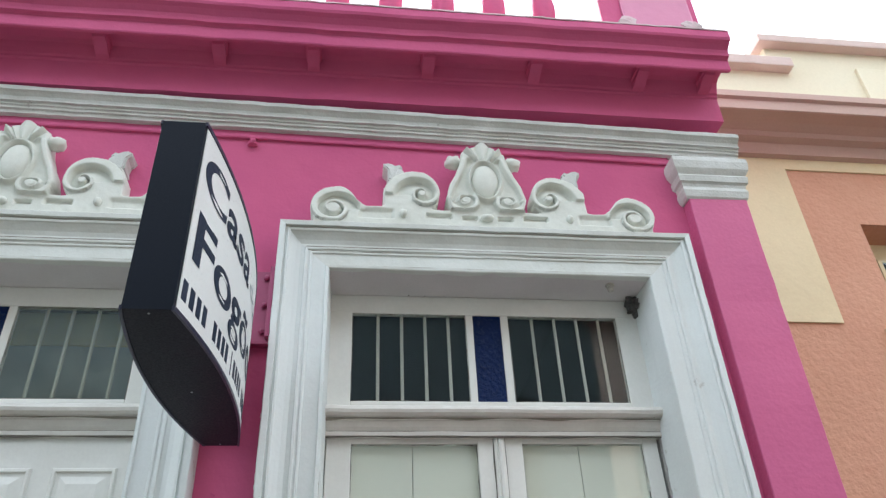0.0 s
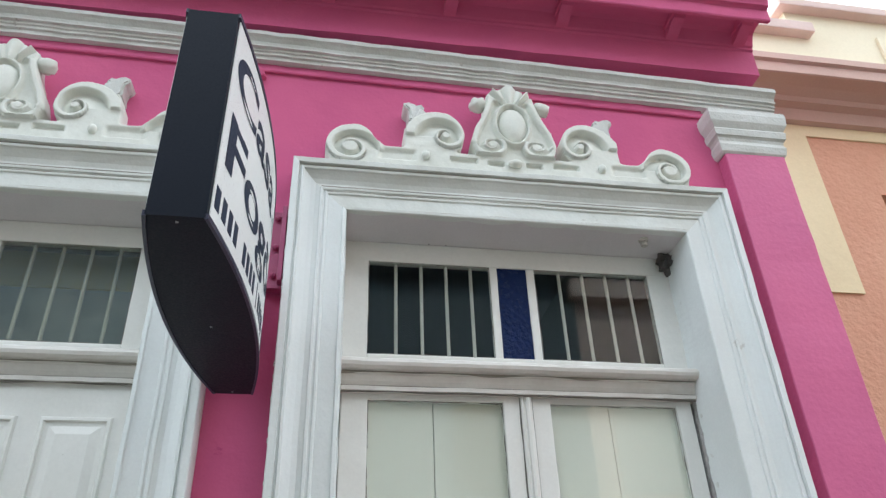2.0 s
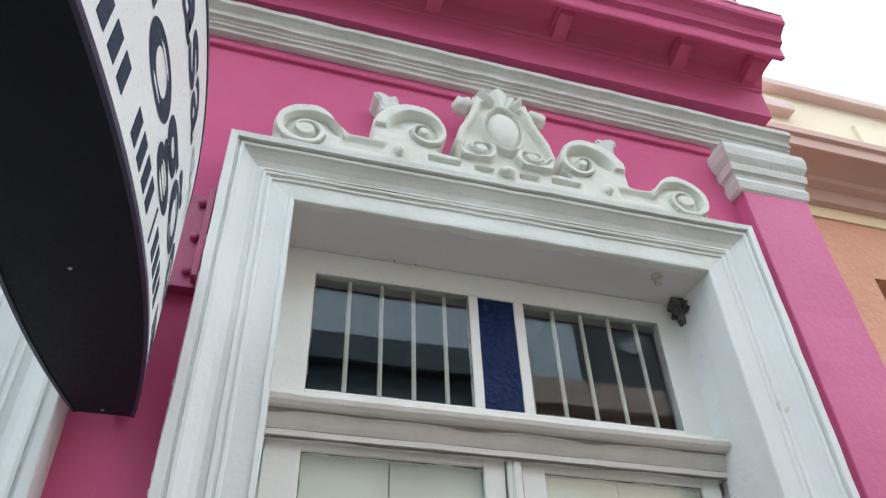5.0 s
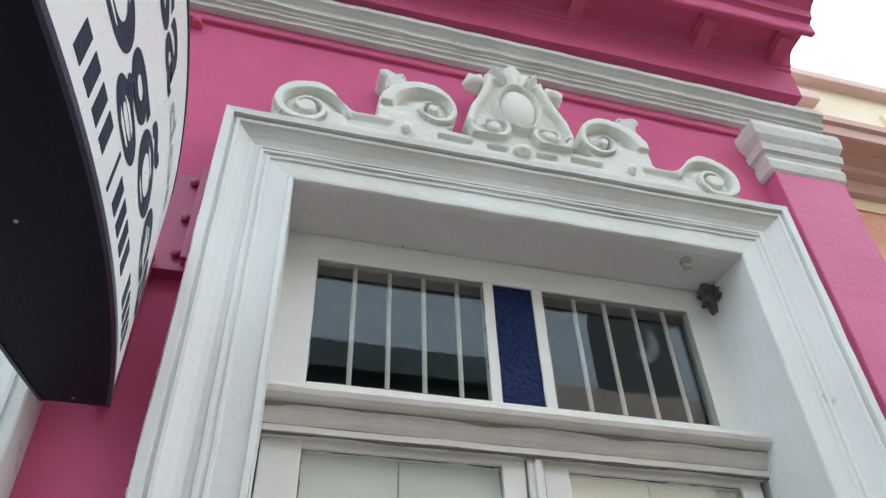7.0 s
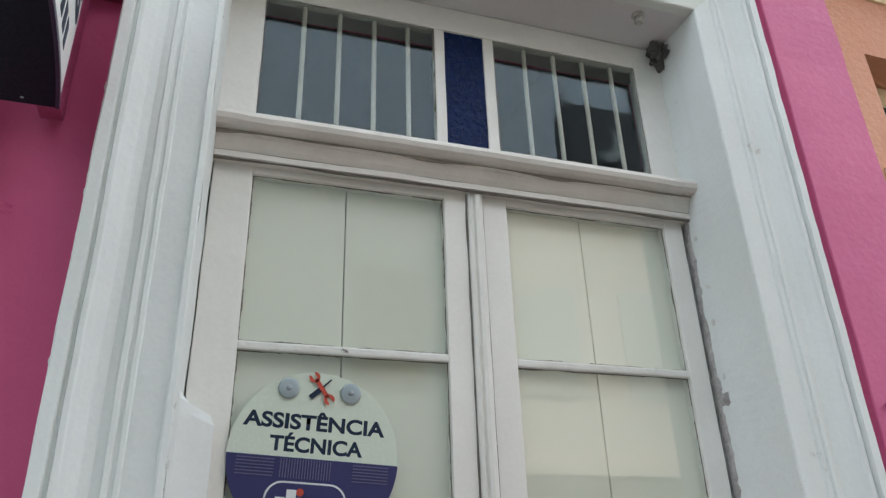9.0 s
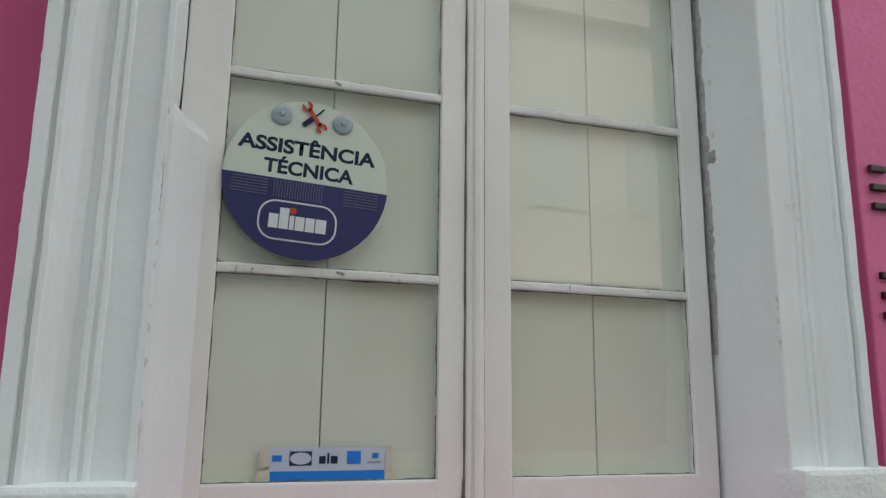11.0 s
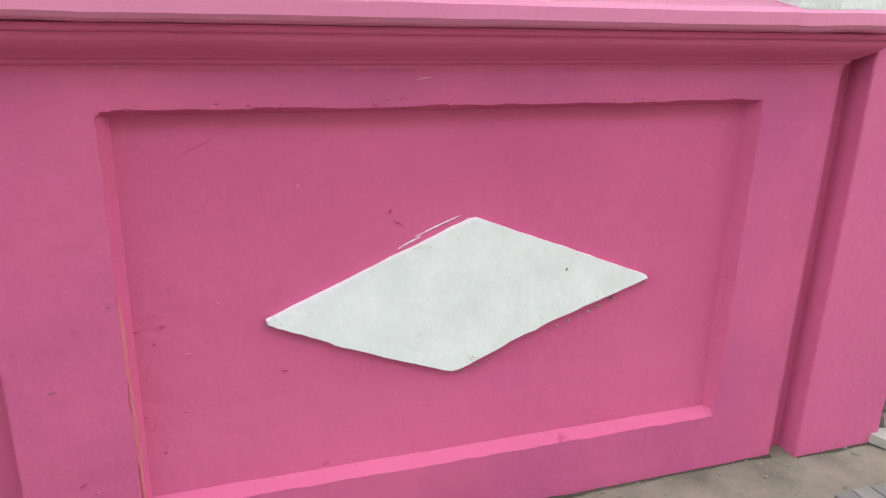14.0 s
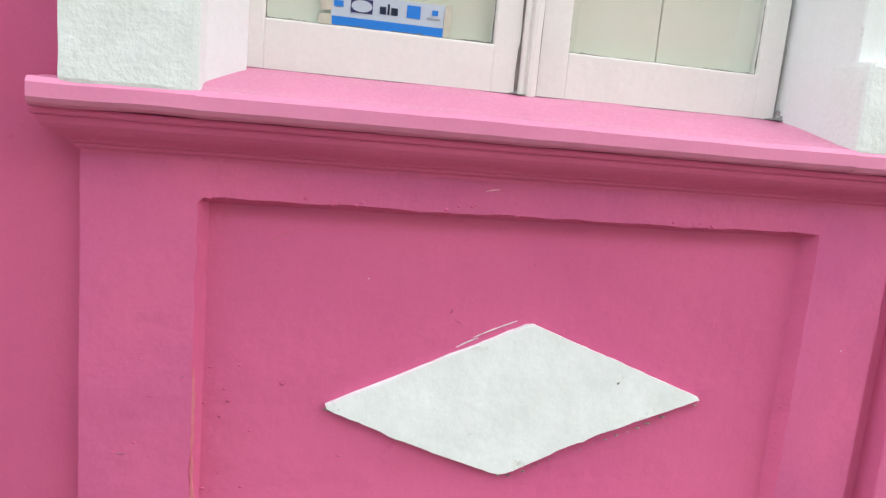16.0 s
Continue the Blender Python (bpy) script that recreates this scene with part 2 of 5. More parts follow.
ORANGE_SMOOTH = material("salmon_paint", (0.62, 0.43, 0.37), 0.8, second=(0.56, 0.38, 0.32), scale=2.0, grain=80, relief=0.2)
YELLOW = material("cream_yellow_paint", (0.84, 0.71, 0.46), 0.8, second=(0.78, 0.65, 0.41), scale=2.5, grain=80, relief=0.2, lumps=15, lump_relief=0.15)
GREEN_GREY = material("grey_green_facade", (0.18, 0.215, 0.225), 0.85, second=(0.15, 0.18, 0.19), scale=1.0, grain=20, relief=0.0)
TERRACOTTA = material("pinkish_facade", (0.82, 0.62, 0.54), 0.85, second=(0.70, 0.54, 0.44), scale=1.0, grain=20, relief=0.0)
PALE_SHUTTER = material("faded_shutter_paint", (0.58, 0.52, 0.46), 0.7, second=(0.52, 0.46, 0.41), scale=1.0, grain=20, relief=0.0)
SHOPFRONT = material("brown_shopfront", (0.16, 0.12, 0.10), 0.6, second=(0.11, 0.085, 0.075), scale=1.0, grain=20)
TOWER = material("dark_tower_cladding", (0.17, 0.175, 0.185), 0.7, scale=0.2, grain=10)
GLASS = glass("window_glass", (0.97, 0.985, 0.975))
TRANSOM_GLASS = glass("transom_glass", (0.95, 0.97, 0.965), 0.0, 0.028)
HOLE = material("dark_broken_plaster", (0.13, 0.125, 0.12), 0.95, second=(0.07, 0.065, 0.06), scale=25.0, grain=140, relief=0.8, lumps=60, lump_relief=0.8)
DUSTY_GLASS = glass("dusty_window_glass", (0.85, 0.87, 0.84), 0.08, 0.08, 0.03)
BLUE_GLASS = material("blue_rippled_glass", (0.003, 0.013, 0.06), 0.25, second=(0.005, 0.018, 0.08), scale=12, grain=60, relief=0.5, lumps=60, lump_relief=1.0, spec=0.12)


# ---- building blocks ----
def thing(name, at, label, category, group="", kind=""):
    ob = new(name)
    ob.location = at
    ob.empty_display_size = 0.1
    return tagged(ob, label, category, group, kind)


def part(name, bm, mat, parent=None, label="", smooth=False):
    """Links a bmesh as one mesh object under a thing; its vertices are in world metres."""
    me = bpy.data.meshes.new(name)
    bmesh.ops.recalc_face_normals(bm, faces=bm.faces)
    bm.to_mesh(me)
    bm.free()
    if smooth:
        me.polygons.foreach_set("use_smooth", [True] * len(me.polygons))
    me.materials.append(mat)
    ob = new(name, me)
    if parent:
        up = Matrix.Translation(parent.location)
        if parent.parent:
            up = Matrix.Identity(4)
        ob.parent = parent
        ob.matrix_parent_inverse = up.inverted()
    if label:
        ob["label"] = label
    return ob


def solid(name, bm, mat, label, category, group="", kind="", smooth=False):
    return tagged(part(name, bm, mat, None, "", smooth), label, category, group, kind)


def box(bm, x0, x1, y0, y1, z0, z1, bevel=0.0):
    v = [bm.verts.new((x, y, z)) for x in (x0, x1) for y in (y0, y1) for z in (z0, z1)]
    faces = [bm.faces.new([v[i] for i in q]) for q in ((0, 1, 3, 2), (4, 6, 7, 5), (0, 4, 5, 1), (2, 3, 7, 6), (0, 2, 6, 4), (1, 5, 7, 3))]
    if bevel:
        es = list({e for f in faces for e in f.edges})
        bmesh.ops.bevel(bm, geom=es, offset=bevel, segments=2, affect="EDGES", profile=0.6)
    return bm


def a_box(*a, bevel=0.0):
    return box(bmesh.new(), *a, bevel=bevel)


def wobble(bm, amp, size, keep=lambda c: True):
    """Hand-laid unevenness: pushes the vertices about by a smooth noise."""
    for v in bm.verts:
        if keep(v.co):
            v.co += amp * noise.noise_vector(v.co / size)
    return bm


def loft(stations, closed=True, cap=True):
    """A skin over rows of points of equal length."""
    bm = bmesh.new()
    rows = [[bm.verts.new(p) for p in s] for s in stations]
    k = len(rows[0])
    for a, b in zip(rows, rows[1:]):
        for i in range(k if closed else k - 1):
            j = (i + 1) % k
            bm.faces.new((a[i], a[j], b[j], b[i]))
    if cap and closed:
        bm.faces.new(rows[0])
        bm.faces.new(rows[-1])
    return bm


def run_x(profile, x0, x1, step=0.06, slope=0.0, ends=(0.0, 0.0)):
    """A moulding along x from a closed profile of (y, z); slope drops it along x."""
    n = max(2, int((x1 - x0) / step) + 1)
    xs = [x0 + (x1 - x0) * i / (n - 1) for i in range(n)]
    return loft([[(x, y, z + slope * (x - x0)) for y, z in profile] for x in xs])


def lathe(profile, centre, seg=20):
    """A turned body round the vertical through centre, from (radius, z)."""
    cx, cy, cz = centre
    return loft([[(cx + r * math.cos(a * 2 * math.pi / seg), cy + r * math.sin(a * 2 * math.pi / seg), cz + z) for a in range(seg)] for r, z in profile])


def ball(centre, r, squash=(1, 1, 1), rough=0.0, sub=2):
    bm = bmesh.new()
    bmesh.ops.create_icosphere(bm, subdivisions=sub, radius=1)
    for v in bm.verts:
        d = 1 + rough * noise.noise(v.co * 2.3 + Vector(centre) * 9)
        v.co = Vector([centre[i] + r * squash[i] * v.co[i] * d for i in range(3)])
    return bm


def prism(outline, y0, y1):
    """A flat body in the wall's plane from an outline of (x, z)."""
    bm = bmesh.new()
    a = [bm.verts.new((x, y0, z)) for x, z in outline]
    b = [bm.verts.new((x, y1, z)) for x, z in outline]
    bm.faces.new(a)
    bm.faces.new(b)
    for i in range(len(a)):
        j = (i + 1) % len(a)
        bm.faces.new((a[i], a[j], b[j], b[i]))
    return bm


def lettering(text, size, weight=0.0, spacing=1.0):
    """The letters as a flat mesh, in their own x and y."""
    c = bpy.data.curves.new("letters", "FONT")
    c.body, c.size, c.offset, c.space_character = text, size, weight, spacing
    ob = new("letters", c)
    bpy.context.view_layer.update()
    me = bpy.data.meshes.new_from_object(ob.evaluated_get(bpy.context.evaluated_depsgraph_get()))
    bm = bmesh.new()
    bm.from_mesh(me)
    bpy.data.objects.remove(ob)
    bpy.data.meshes.remove(me)
    return bm


def fit_letters(bm, width, height):
    xs, ys = [v.co.x for v in bm.verts], [v.co.y for v in bm.verts]
    lo = (min(xs), min(ys))
    kx, ky = width / (max(xs) - lo[0]), height / (max(ys) - lo[1])
    for v in bm.verts:
        v.co.x, v.co.y, v.co.z = (v.co.x - lo[0]) * kx, (v.co.y - lo[1]) * ky, 0
    return bm


# ---- plan of the facade: the wall's face, its openings, its levels ----
WALL, THICK, RIGHT, LEFT = 2.80, 0.28, 2.0, -4.5
OPEN_L, OPEN_R, OPEN_TOP, SILL = 0.255, 1.48, 2.98, 1.045
DOOR = -1.80

bm = bmesh.new()
B = WALL + THICK
for x0, x1, z0, z1 in ((LEFT, OPEN_L + DOOR, 0, 4.19), (OPEN_R + DOOR, OPEN_L, 0, 4.19), (OPEN_R, RIGHT, 0, 4.19), (OPEN_L + DOOR, OPEN_R + DOOR, OPEN_TOP, 4.19),
                       (OPEN_L, OPEN_R, OPEN_TOP, 4.19), (OPEN_L, OPEN_R, 0, SILL - 0.03)):
    box(bm, x0, x1, WALL, B, z0, z1)
tagged(part("wall_south", bm, PINK), "bright pink painted plaster facade of an old townhouse", "wall", kind="structure")

# the room behind, closed all round; its lack of light is put into the colour
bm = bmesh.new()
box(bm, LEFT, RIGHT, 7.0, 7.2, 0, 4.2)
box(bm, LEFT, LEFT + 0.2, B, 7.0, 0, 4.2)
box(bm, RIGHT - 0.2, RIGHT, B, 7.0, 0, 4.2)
tagged(part("wall_inside", bm, DARK), "walls of the room behind the windows, coloured as unlit", "wall", kind="structure")
tagged(part("ceiling", a_box(LEFT, RIGHT, B, 7.2, 4.0, 4.19), DARK), "ceiling of the room behind the windows, coloured as unlit", "ceiling", kind="structure")
tagged(part("floor", a_box(LEFT + 0.2, RIGHT - 0.2, B, 7.0, 0.0, 0.12), DARK), "floor of the room behind the windows, coloured as unlit", "floor", kind="structure")
tagged(part("wall_right_side", a_box(RIGHT - 0.003, RIGHT, B, 7.2, 0, 4.19), PINK), "pink painted side wall of the townhouse", "wall", kind="structure")

# pilaster at the corner, its capital, the white band, the cornice
bm = bmesh.new()
n = 40
rows = []
for i in range(n + 1):
    z = 3.40 * i / n
    rows.append([(1.741, WALL, z), (1.741, 2.743, z), (1.744, 2.740, z), (1.997, 2.740, z), (2.0, 2.743, z), (2.0, WALL, z)])
bm = wobble(loft(rows, closed=False), 0.003, 0.12, lambda c: c.y < WALL - 0.01)
tagged(part("pilaster", bm, PINK_ROUGH), "pink rough-painted corner pilaster standing on the pavement", "pilaster", kind="structure")


def ring_cap(steps, x0, x1):
    """A capital of stacked mouldings: each step is (z, how far it juts out)."""
    return loft([[(x0 - o, WALL, z), (x0 - o, 2.745 - o, z), (x1 + o * 0.8, 2.745 - o, z), (x1 + o * 0.8, WALL, z)] for z, o in steps])


cap = thing("pilaster_capital", (1.87, 2.74, 3.38), "moulded white plaster capital on the pink corner pilaster", "capital")
part("lower_moulding", wobble(ring_cap([(3.385, 0.004), (3.395, 0.012), (3.425, 0.018), (3.445, 0.012), (3.46, 0.015), (3.468, 0.022)], 1.737, 1.998), 0.0015, 0.05), WHITE_AGED, cap)
part("upper_moulding", wobble(ring_cap([(3.468, 0.026), (3.495, 0.030), (3.505, 0.024), (3.52, 0.034), (3.53, 0.04), (3.565, 0.045), (3.59, 0.042)], 1.737, 1.998), 0.0015, 0.05), WHITE_AGED, cap)

SLOPE = -0.020
Z = 3.858
prof = [(WALL, Z + 0.035), (2.725, Z + 0.028), (2.716, Z + 0.018), (2.716, Z), (2.726, Z - 0.006), (2.738, Z - 0.017), (2.742, Z - 0.030), (2.736, Z - 0.034), (2.736, Z - 0.041),
        (2.748, Z - 0.043), (2.748, Z - 0.053), (2.755, Z - 0.056), (2.755, Z - 0.066), (2.764, Z - 0.069), (2.766, Z - 0.083), (WALL, Z - 0.085)]
bm = wobble(run_x(prof, LEFT, 2.046, 0.03, SLOPE), 0.0028, 0.07)
tagged(part("string_course", bm, WHITE_AGED), "weathered white stepped plaster band across the facade", "moulding", kind="structure")
bm = wobble(run_x([(WALL + 0.01, Z - 0.078), (2.789, Z - 0.078), (2.785, Z - 0.116), (2.788, Z - 0.122), (WALL + 0.01, Z - 0.120)], LEFT, 1.72, 0.03, SLOPE), 0.0022, 0.05)
tagged(part("frieze_ledge", bm, PINK), "shallow pink plaster ledge under the white band", "moulding", kind="structure")

prof = [(WALL + 0.01, 3.83), (2.722, 3.83), (2.72, 3.966), (2.712, 3.972), (2.712, 3.984), (2.704, 3.99), (2.695, 4.01), (2.68, 4.034), (2.66, 4.042), (2.578, 4.044), (2.574, 3.986), (2.556, 3.980), (2.552, 3.986), (2.552, 4.042),
        (2.545, 4.048), (2.532, 4.052), (2.53, 4.066), (2.525, 4.082), (2.505, 4.10), (2.488, 4.108), (2.482, 4.12), (2.482, 4.158), (2.49, 4.165), (WALL + 0.01, 4.186)]
bm = wobble(run_x(prof, LEFT, 2.004, 0.05), 0.004, 0.16)
tagged(part("cornice", bm, PINK), "deep moulded pink cornice with brackets under it", "cornice", kind="structure")
bm = wobble(run_x([(2.479, 4.160), (2.479, 4.168), (2.56, 4.179), (2.56, 4.172)], LEFT, 2.006, 0.03), 0.004, 0.05)
tagged(part("cornice_edge", bm, PALE_PINK), "flaking pale upper edge of the pink cornice", "cornice", kind="structure")


def corbel(x):
    ob = thing("cornice_bracket", (x, 2.72, 4.0), "small scrolled pink bracket under the cornice", "bracket", "brackets under the cornice")
    w = 0.026
    side = [(2.73, 4.04), (2.60, 4.04), (2.598, 4.02), (2.61, 4.008), (2.635, 4.005), (2.65, 4.0), (2.665, 3.993), (2.685, 3.987), (2.73, 3.983)]
    part("scroll", loft([[(x - w, y, z) for y, z in side], [(x - w + 0.004, y, z) for y, z in side], [(x + w - 0.004, y, z) for y, z in side], [(x + w, y, z) for y, z in side]]), PINK, ob)
    part("cap", a_box(x - w - 0.008, x + w + 0.008, 2.588, 2.70, 4.02, 4.05, bevel=0.004), PINK, ob)
    return ob


first = corbel(-0.735)
for x in (-2.15, -1.68, -1.21, -0.253, 0.145, 0.643, 1.125, 1.621, 1.935):
    copy_thing(first, pose(x, 2.72, 4.0))

# balustrade on the roof's edge
tagged(part("parapet_base", wobble(run_x([(2.58, 4.17), (2.58, 4.235), (2.76, 4.235), (2.76, 4.17)], LEFT, 1.98, 0.1), 0.003, 0.1), PINK), "low pink base course of the roof balustrade", "parapet", kind="structure")
tagged(part("parapet_rail", a_box(LEFT, 1.48, 2.57, 2.77, 4.78, 4.88, bevel=0.01), PINK), "pink hand rail of the roof balustrade", "parapet", kind="structure")
turned = [(0.052, 0.0), (0.055, 0.02), (0.05, 0.035), (0.036, 0.045), (0.032, 0.07), (0.044, 0.12), (0.056, 0.18), (0.057, 0.24), (0.047, 0.32), (0.035, 0.40), (0.03, 0.45), (0.04, 0.47), (0.036, 0.50), (0.05, 0.52), (0.052, 0.55)]
post = thing("baluster", (1.22, 2.67, 4.232), "turned pink plaster baluster on the roof edge", "baluster", "balusters of the roof balustrade")
part("shaft", lathe(turned, (1.22, 2.67, 4.232), 16), PINK, post, smooth=True)
for i in range(-8, 8):
    if i != 4:
        copy_thing(post, pose(1.22 + (i - 4) * 0.247, 2.67, 4.232)) if i < 5 else None
ped = thing("roof_pedestal", (1.73, 2.67, 4.232), "pink pedestal with a framed panel on the roof edge", "pedestal")
part("block", a_box(1.47, 1.955, 2.585, 2.78, 4.232, 4.95, bevel=0.008), PINK, ped)
part("panel", a_box(1.57, 1.92, 2.571, 2.588, 4.275, 4.85, bevel=0.01), PINK_SILL, ped, "raised pink panel")
for x in (1.585, 1.905):
    part("corner_ornament", ball((x, 2.572, 4.30), 0.042, (1.1, 0.22, 0.9), 0.8), PALE_PINK, ped, "worn grey plaster corner")


# ---- window surround, repeated at the door ----
# (distance out from the opening, depth) from the inner arris to the wall
TRIM = [(0.0, 2.80), (0.0, 2.733), (0.003, 2.729), (0.012, 2.728), (0.016, 2.736), (0.064, 2.737), (0.067, 2.732), (0.073, 2.731), (0.077, 2.735), (0.081, 2.735), (0.084, 2.730), (0.091, 2.729), (0.095, 2.733),
        (0.108, 2.736), (0.124, 2.730), (0.138, 2.720), (0.148, 2.712), (0.151, 2.705), (0.159, 2.703), (0.161, 2.710), (0.167, 2.710), (0.169, 2.696), (0.187, 2.694), (0.190, 2.697), (0.190, 2.80)]


def surround(x0, x1, z0, top):
    """Two jambs and a head, mitred where they meet."""
    n, m = 44, 26
    mitre_l, mitre_r = [(x0 - u, y, top + u) for u, y in TRIM], [(x1 + u, y, top + u) for u, y in TRIM]
    left = [[(x0 - u, y, z0 + (top - z0) * i / n) for u, y in TRIM] for i in range(n)] + [mitre_l]
    right = [[(x1 + u, y, z0 + (top - z0) * i / n) for u, y in TRIM] for i in range(n)] + [mitre_r]
    head = [[(x0 - u + (x1 - x0 + 2 * u) * i / m, y, top + u) for u, y in TRIM] for i in range(m + 1)]
    rough = lambda bm: wobble(wobble(bm, 0.0018, 0.11, lambda c: c.y < 2.79), 0.0009, 0.025, lambda c: c.y < 2.79)
    return [rough(loft(st, closed=False)) for st in (left, right, head)]


def architrave(owner, x0, x1, z0, top):
    a, b, c = surround(x0, x1, z0, top)
    part("architrave_jamb", a, WHITE, owner)
    part("architrave_jamb", b, WHITE, owner)
    part("architrave_head", c, HEAD, owner, "white moulded head with grey weathering")
    # old dirt under the head's lip and along its fillets
    for u0, u1, y, reach, seed in ((0.161, 0.168, 2.7078, 0.006, 1), (0.0945, 0.0975, 2.7315, 0.003, 2), (0.076, 0.0785, 2.7335, 0.0025, 3), (0.0150, 0.0175, 2.7350, 0.0025, 4)):
        rows = []
        for i in range(121):
            x = x0 - u0 + 0.006 + (x1 - x0 + 2 * u0 - 0.012) * i / 120
            w = (u1 - u0) * max(0.12, 0.9 + 1.3 * noise.noise((x * 5, seed, 0))) + reach * max(0.0, noise.noise((x * 16, seed, 3)))
            rows.append([(x, y, top + u1), (x, y - 0.0004, top + u1 - w * 0.5), (x, y, top + u1 - w), (x, y + 0.006, top + u1 - w), (x, y + 0.006, top + u1)])
        part("grime_line", wobble(loft(rows), 0.0006, 0.03), GRIME, owner, "brownish grey dirt under the moulding")


def lining(xl0, xl1, xr0, xr1, z0, top, back):
    """The splayed plaster reveals and the soffit, front edge to back edge, with a thickness into the wall."""
    out = []
    for a, b, c in ((xl0, xl1, xl0 - 0.02), (xr0, xr1, xr0 + 0.02)):
        rows = []
        for i in range(97):
            z = z0 + (top - z0) * i / 96
            # the lower part of the one reveal was patched thicker; the patch has a broken upper edge
            patch = 0.0 if b != 0.322 else max(0.0, min(1.0, (1.86 + 0.02 * noise.noise((0, 0, z * 40)) - z) / 0.03))
            e = b if b != 0.322 else 0.264 + 0.058 * patch
            rows.append([(a, 2.7335, z), (a + (e - a) * 0.1, 2.77, z), (a + (e - a) * 0.35, 2.80, z), (e, 2.9 - 0.02 * patch, z), (e, back, z), (c, back, z), (c, 2.8, z)])
        out.append(loft(rows))
    return out


surr = thing("window_surround", (0.868, 2.75, 1.2), "white moulded plaster surround framing the tall window", "window surround", "moulded surrounds")
architrave(surr, OPEN_L, OPEN_R, 1.205, OPEN_TOP)
jamb_l, jamb_r = lining(OPEN_L, 0.322, OPEN_R, 1.468, 1.055, OPEN_TOP + 0.01, 3.06)
part("reveal", wobble(jamb_l, 0.0025, 0.08), WHITE, surr)
part("reveal", wobble(jamb_r, 0.0025, 0.08), WHITE, surr)
part("soffit", wobble(run_x([(2.7335, 2.982), (2.80, 2.976), (3.06, 2.968), (3.06, 3.0), (2.81, 3.0)], OPEN_L - 0.01, OPEN_R + 0.01, 0.05), 0.0015, 0.08), SOFFIT, surr, "white soffit with shade and pink bounce in its colour")


def plinth(x0, x1, z0, z1):
    bm = a_box(x0, x1, 2.689, WALL, z0, z1, bevel=0.012)
    bmesh.ops.subdivide_edges(bm, edges=[e for e in bm.edges if e.calc_length() > 0.03], cuts=9, use_grid_fill=True)
    return wobble(bm, 0.0028, 0.05, lambda c: c.y < 2.79)


part("plinth_block", plinth(0.055, 0.260, SILL - 0.005, 1.224), WHITE_ROUGH, surr, "rough-cast white plaster plinth block")
part("plinth_block", plinth(1.476, 1.712, SILL - 0.005, 1.226), WHITE_ROUGH, surr, "rough-cast white plaster plinth block")

rnd = random.Random(17)
for k in range(54):
    x = OPEN_L - 0.001 if k % 2 else OPEN_R + 0.001
    z = 1.28 + 1.62 * rnd.random() if k > 24 else 1.26 + 0.55 * rnd.random()
    r = 0.0013 + 0.0030 * rnd.random() ** 2
    part("plaster_chip", wobble(ball((x, 2.7325, z), r, (0.9, 0.7, 1.8), 0.8, 2), 0.001, 0.01), WHITE_AGED, surr, "chipped plaster on the arris")
for k in range(16):
    z = 1.3 + 1.8 * rnd.random()
    part("plaster_chip", ball((OPEN_L - 0.1895, 2.70 + 0.01 * rnd.random(), z), 0.003 + 0.002 * rnd.random(), (0.7, 1.0, 1.8), 0.8, 2), WHITE_AGED, surr, "chipped plaster on the outer edge")

dsur = thing("door_surround", (0.868 + DOOR, 2.75, 0.0), "white moulded plaster surround framing the panelled door", "door surround", "moulded surrounds")
architrave(dsur, OPEN_L + DOOR, OPEN_R + DOOR, 0.0, OPEN_TOP)
jamb_l, jamb_r = lining(OPEN_L + DOOR, 0.275 + DOOR, OPEN_R + DOOR, 1.468 + DOOR, 0.0, OPEN_TOP + 0.01, 3.06)
part("reveal", wobble(jamb_l, 0.0025, 0.08), WHITE, dsur)
part("reveal", wobble(jamb_r, 0.0025, 0.08), WHITE, dsur)
part("soffit", wobble(run_x([(2.7335, 2.982), (2.80, 2.976), (3.06, 2.968), (3.06, 3.0), (2.81, 3.0)], OPEN_L - 0.01 + DOOR, OPEN_R + 0.01 + DOOR, 0.05), 0.0015, 0.08), SOFFIT, dsur, "white soffit with shade and pink bounce in its colour")


# ---- the carved crest over the opening ----
def smooth_min(a, b, k):
    h = np.clip(0.5 + 0.5 * (b - a) / k, 0, 1)
    return b * (1 - h) + a * h - k * h * (1 - h)


def step01(a, b, x):
    t = np.clip((x - a) / (b - a), 0, 1)
    return t * t * (3 - 2 * t)


def crest_x(X):
    """Distance from the crest's middle, drawn in so that shield and scrolls have their widths."""
    return np.interp(np.abs(X), [0.0, 0.143, 0.173, 0.394, 0.474, 0.670, 0.75], [0.0, 0.118, 0.151, 0.371, 0.447, 0.622, 0.70])


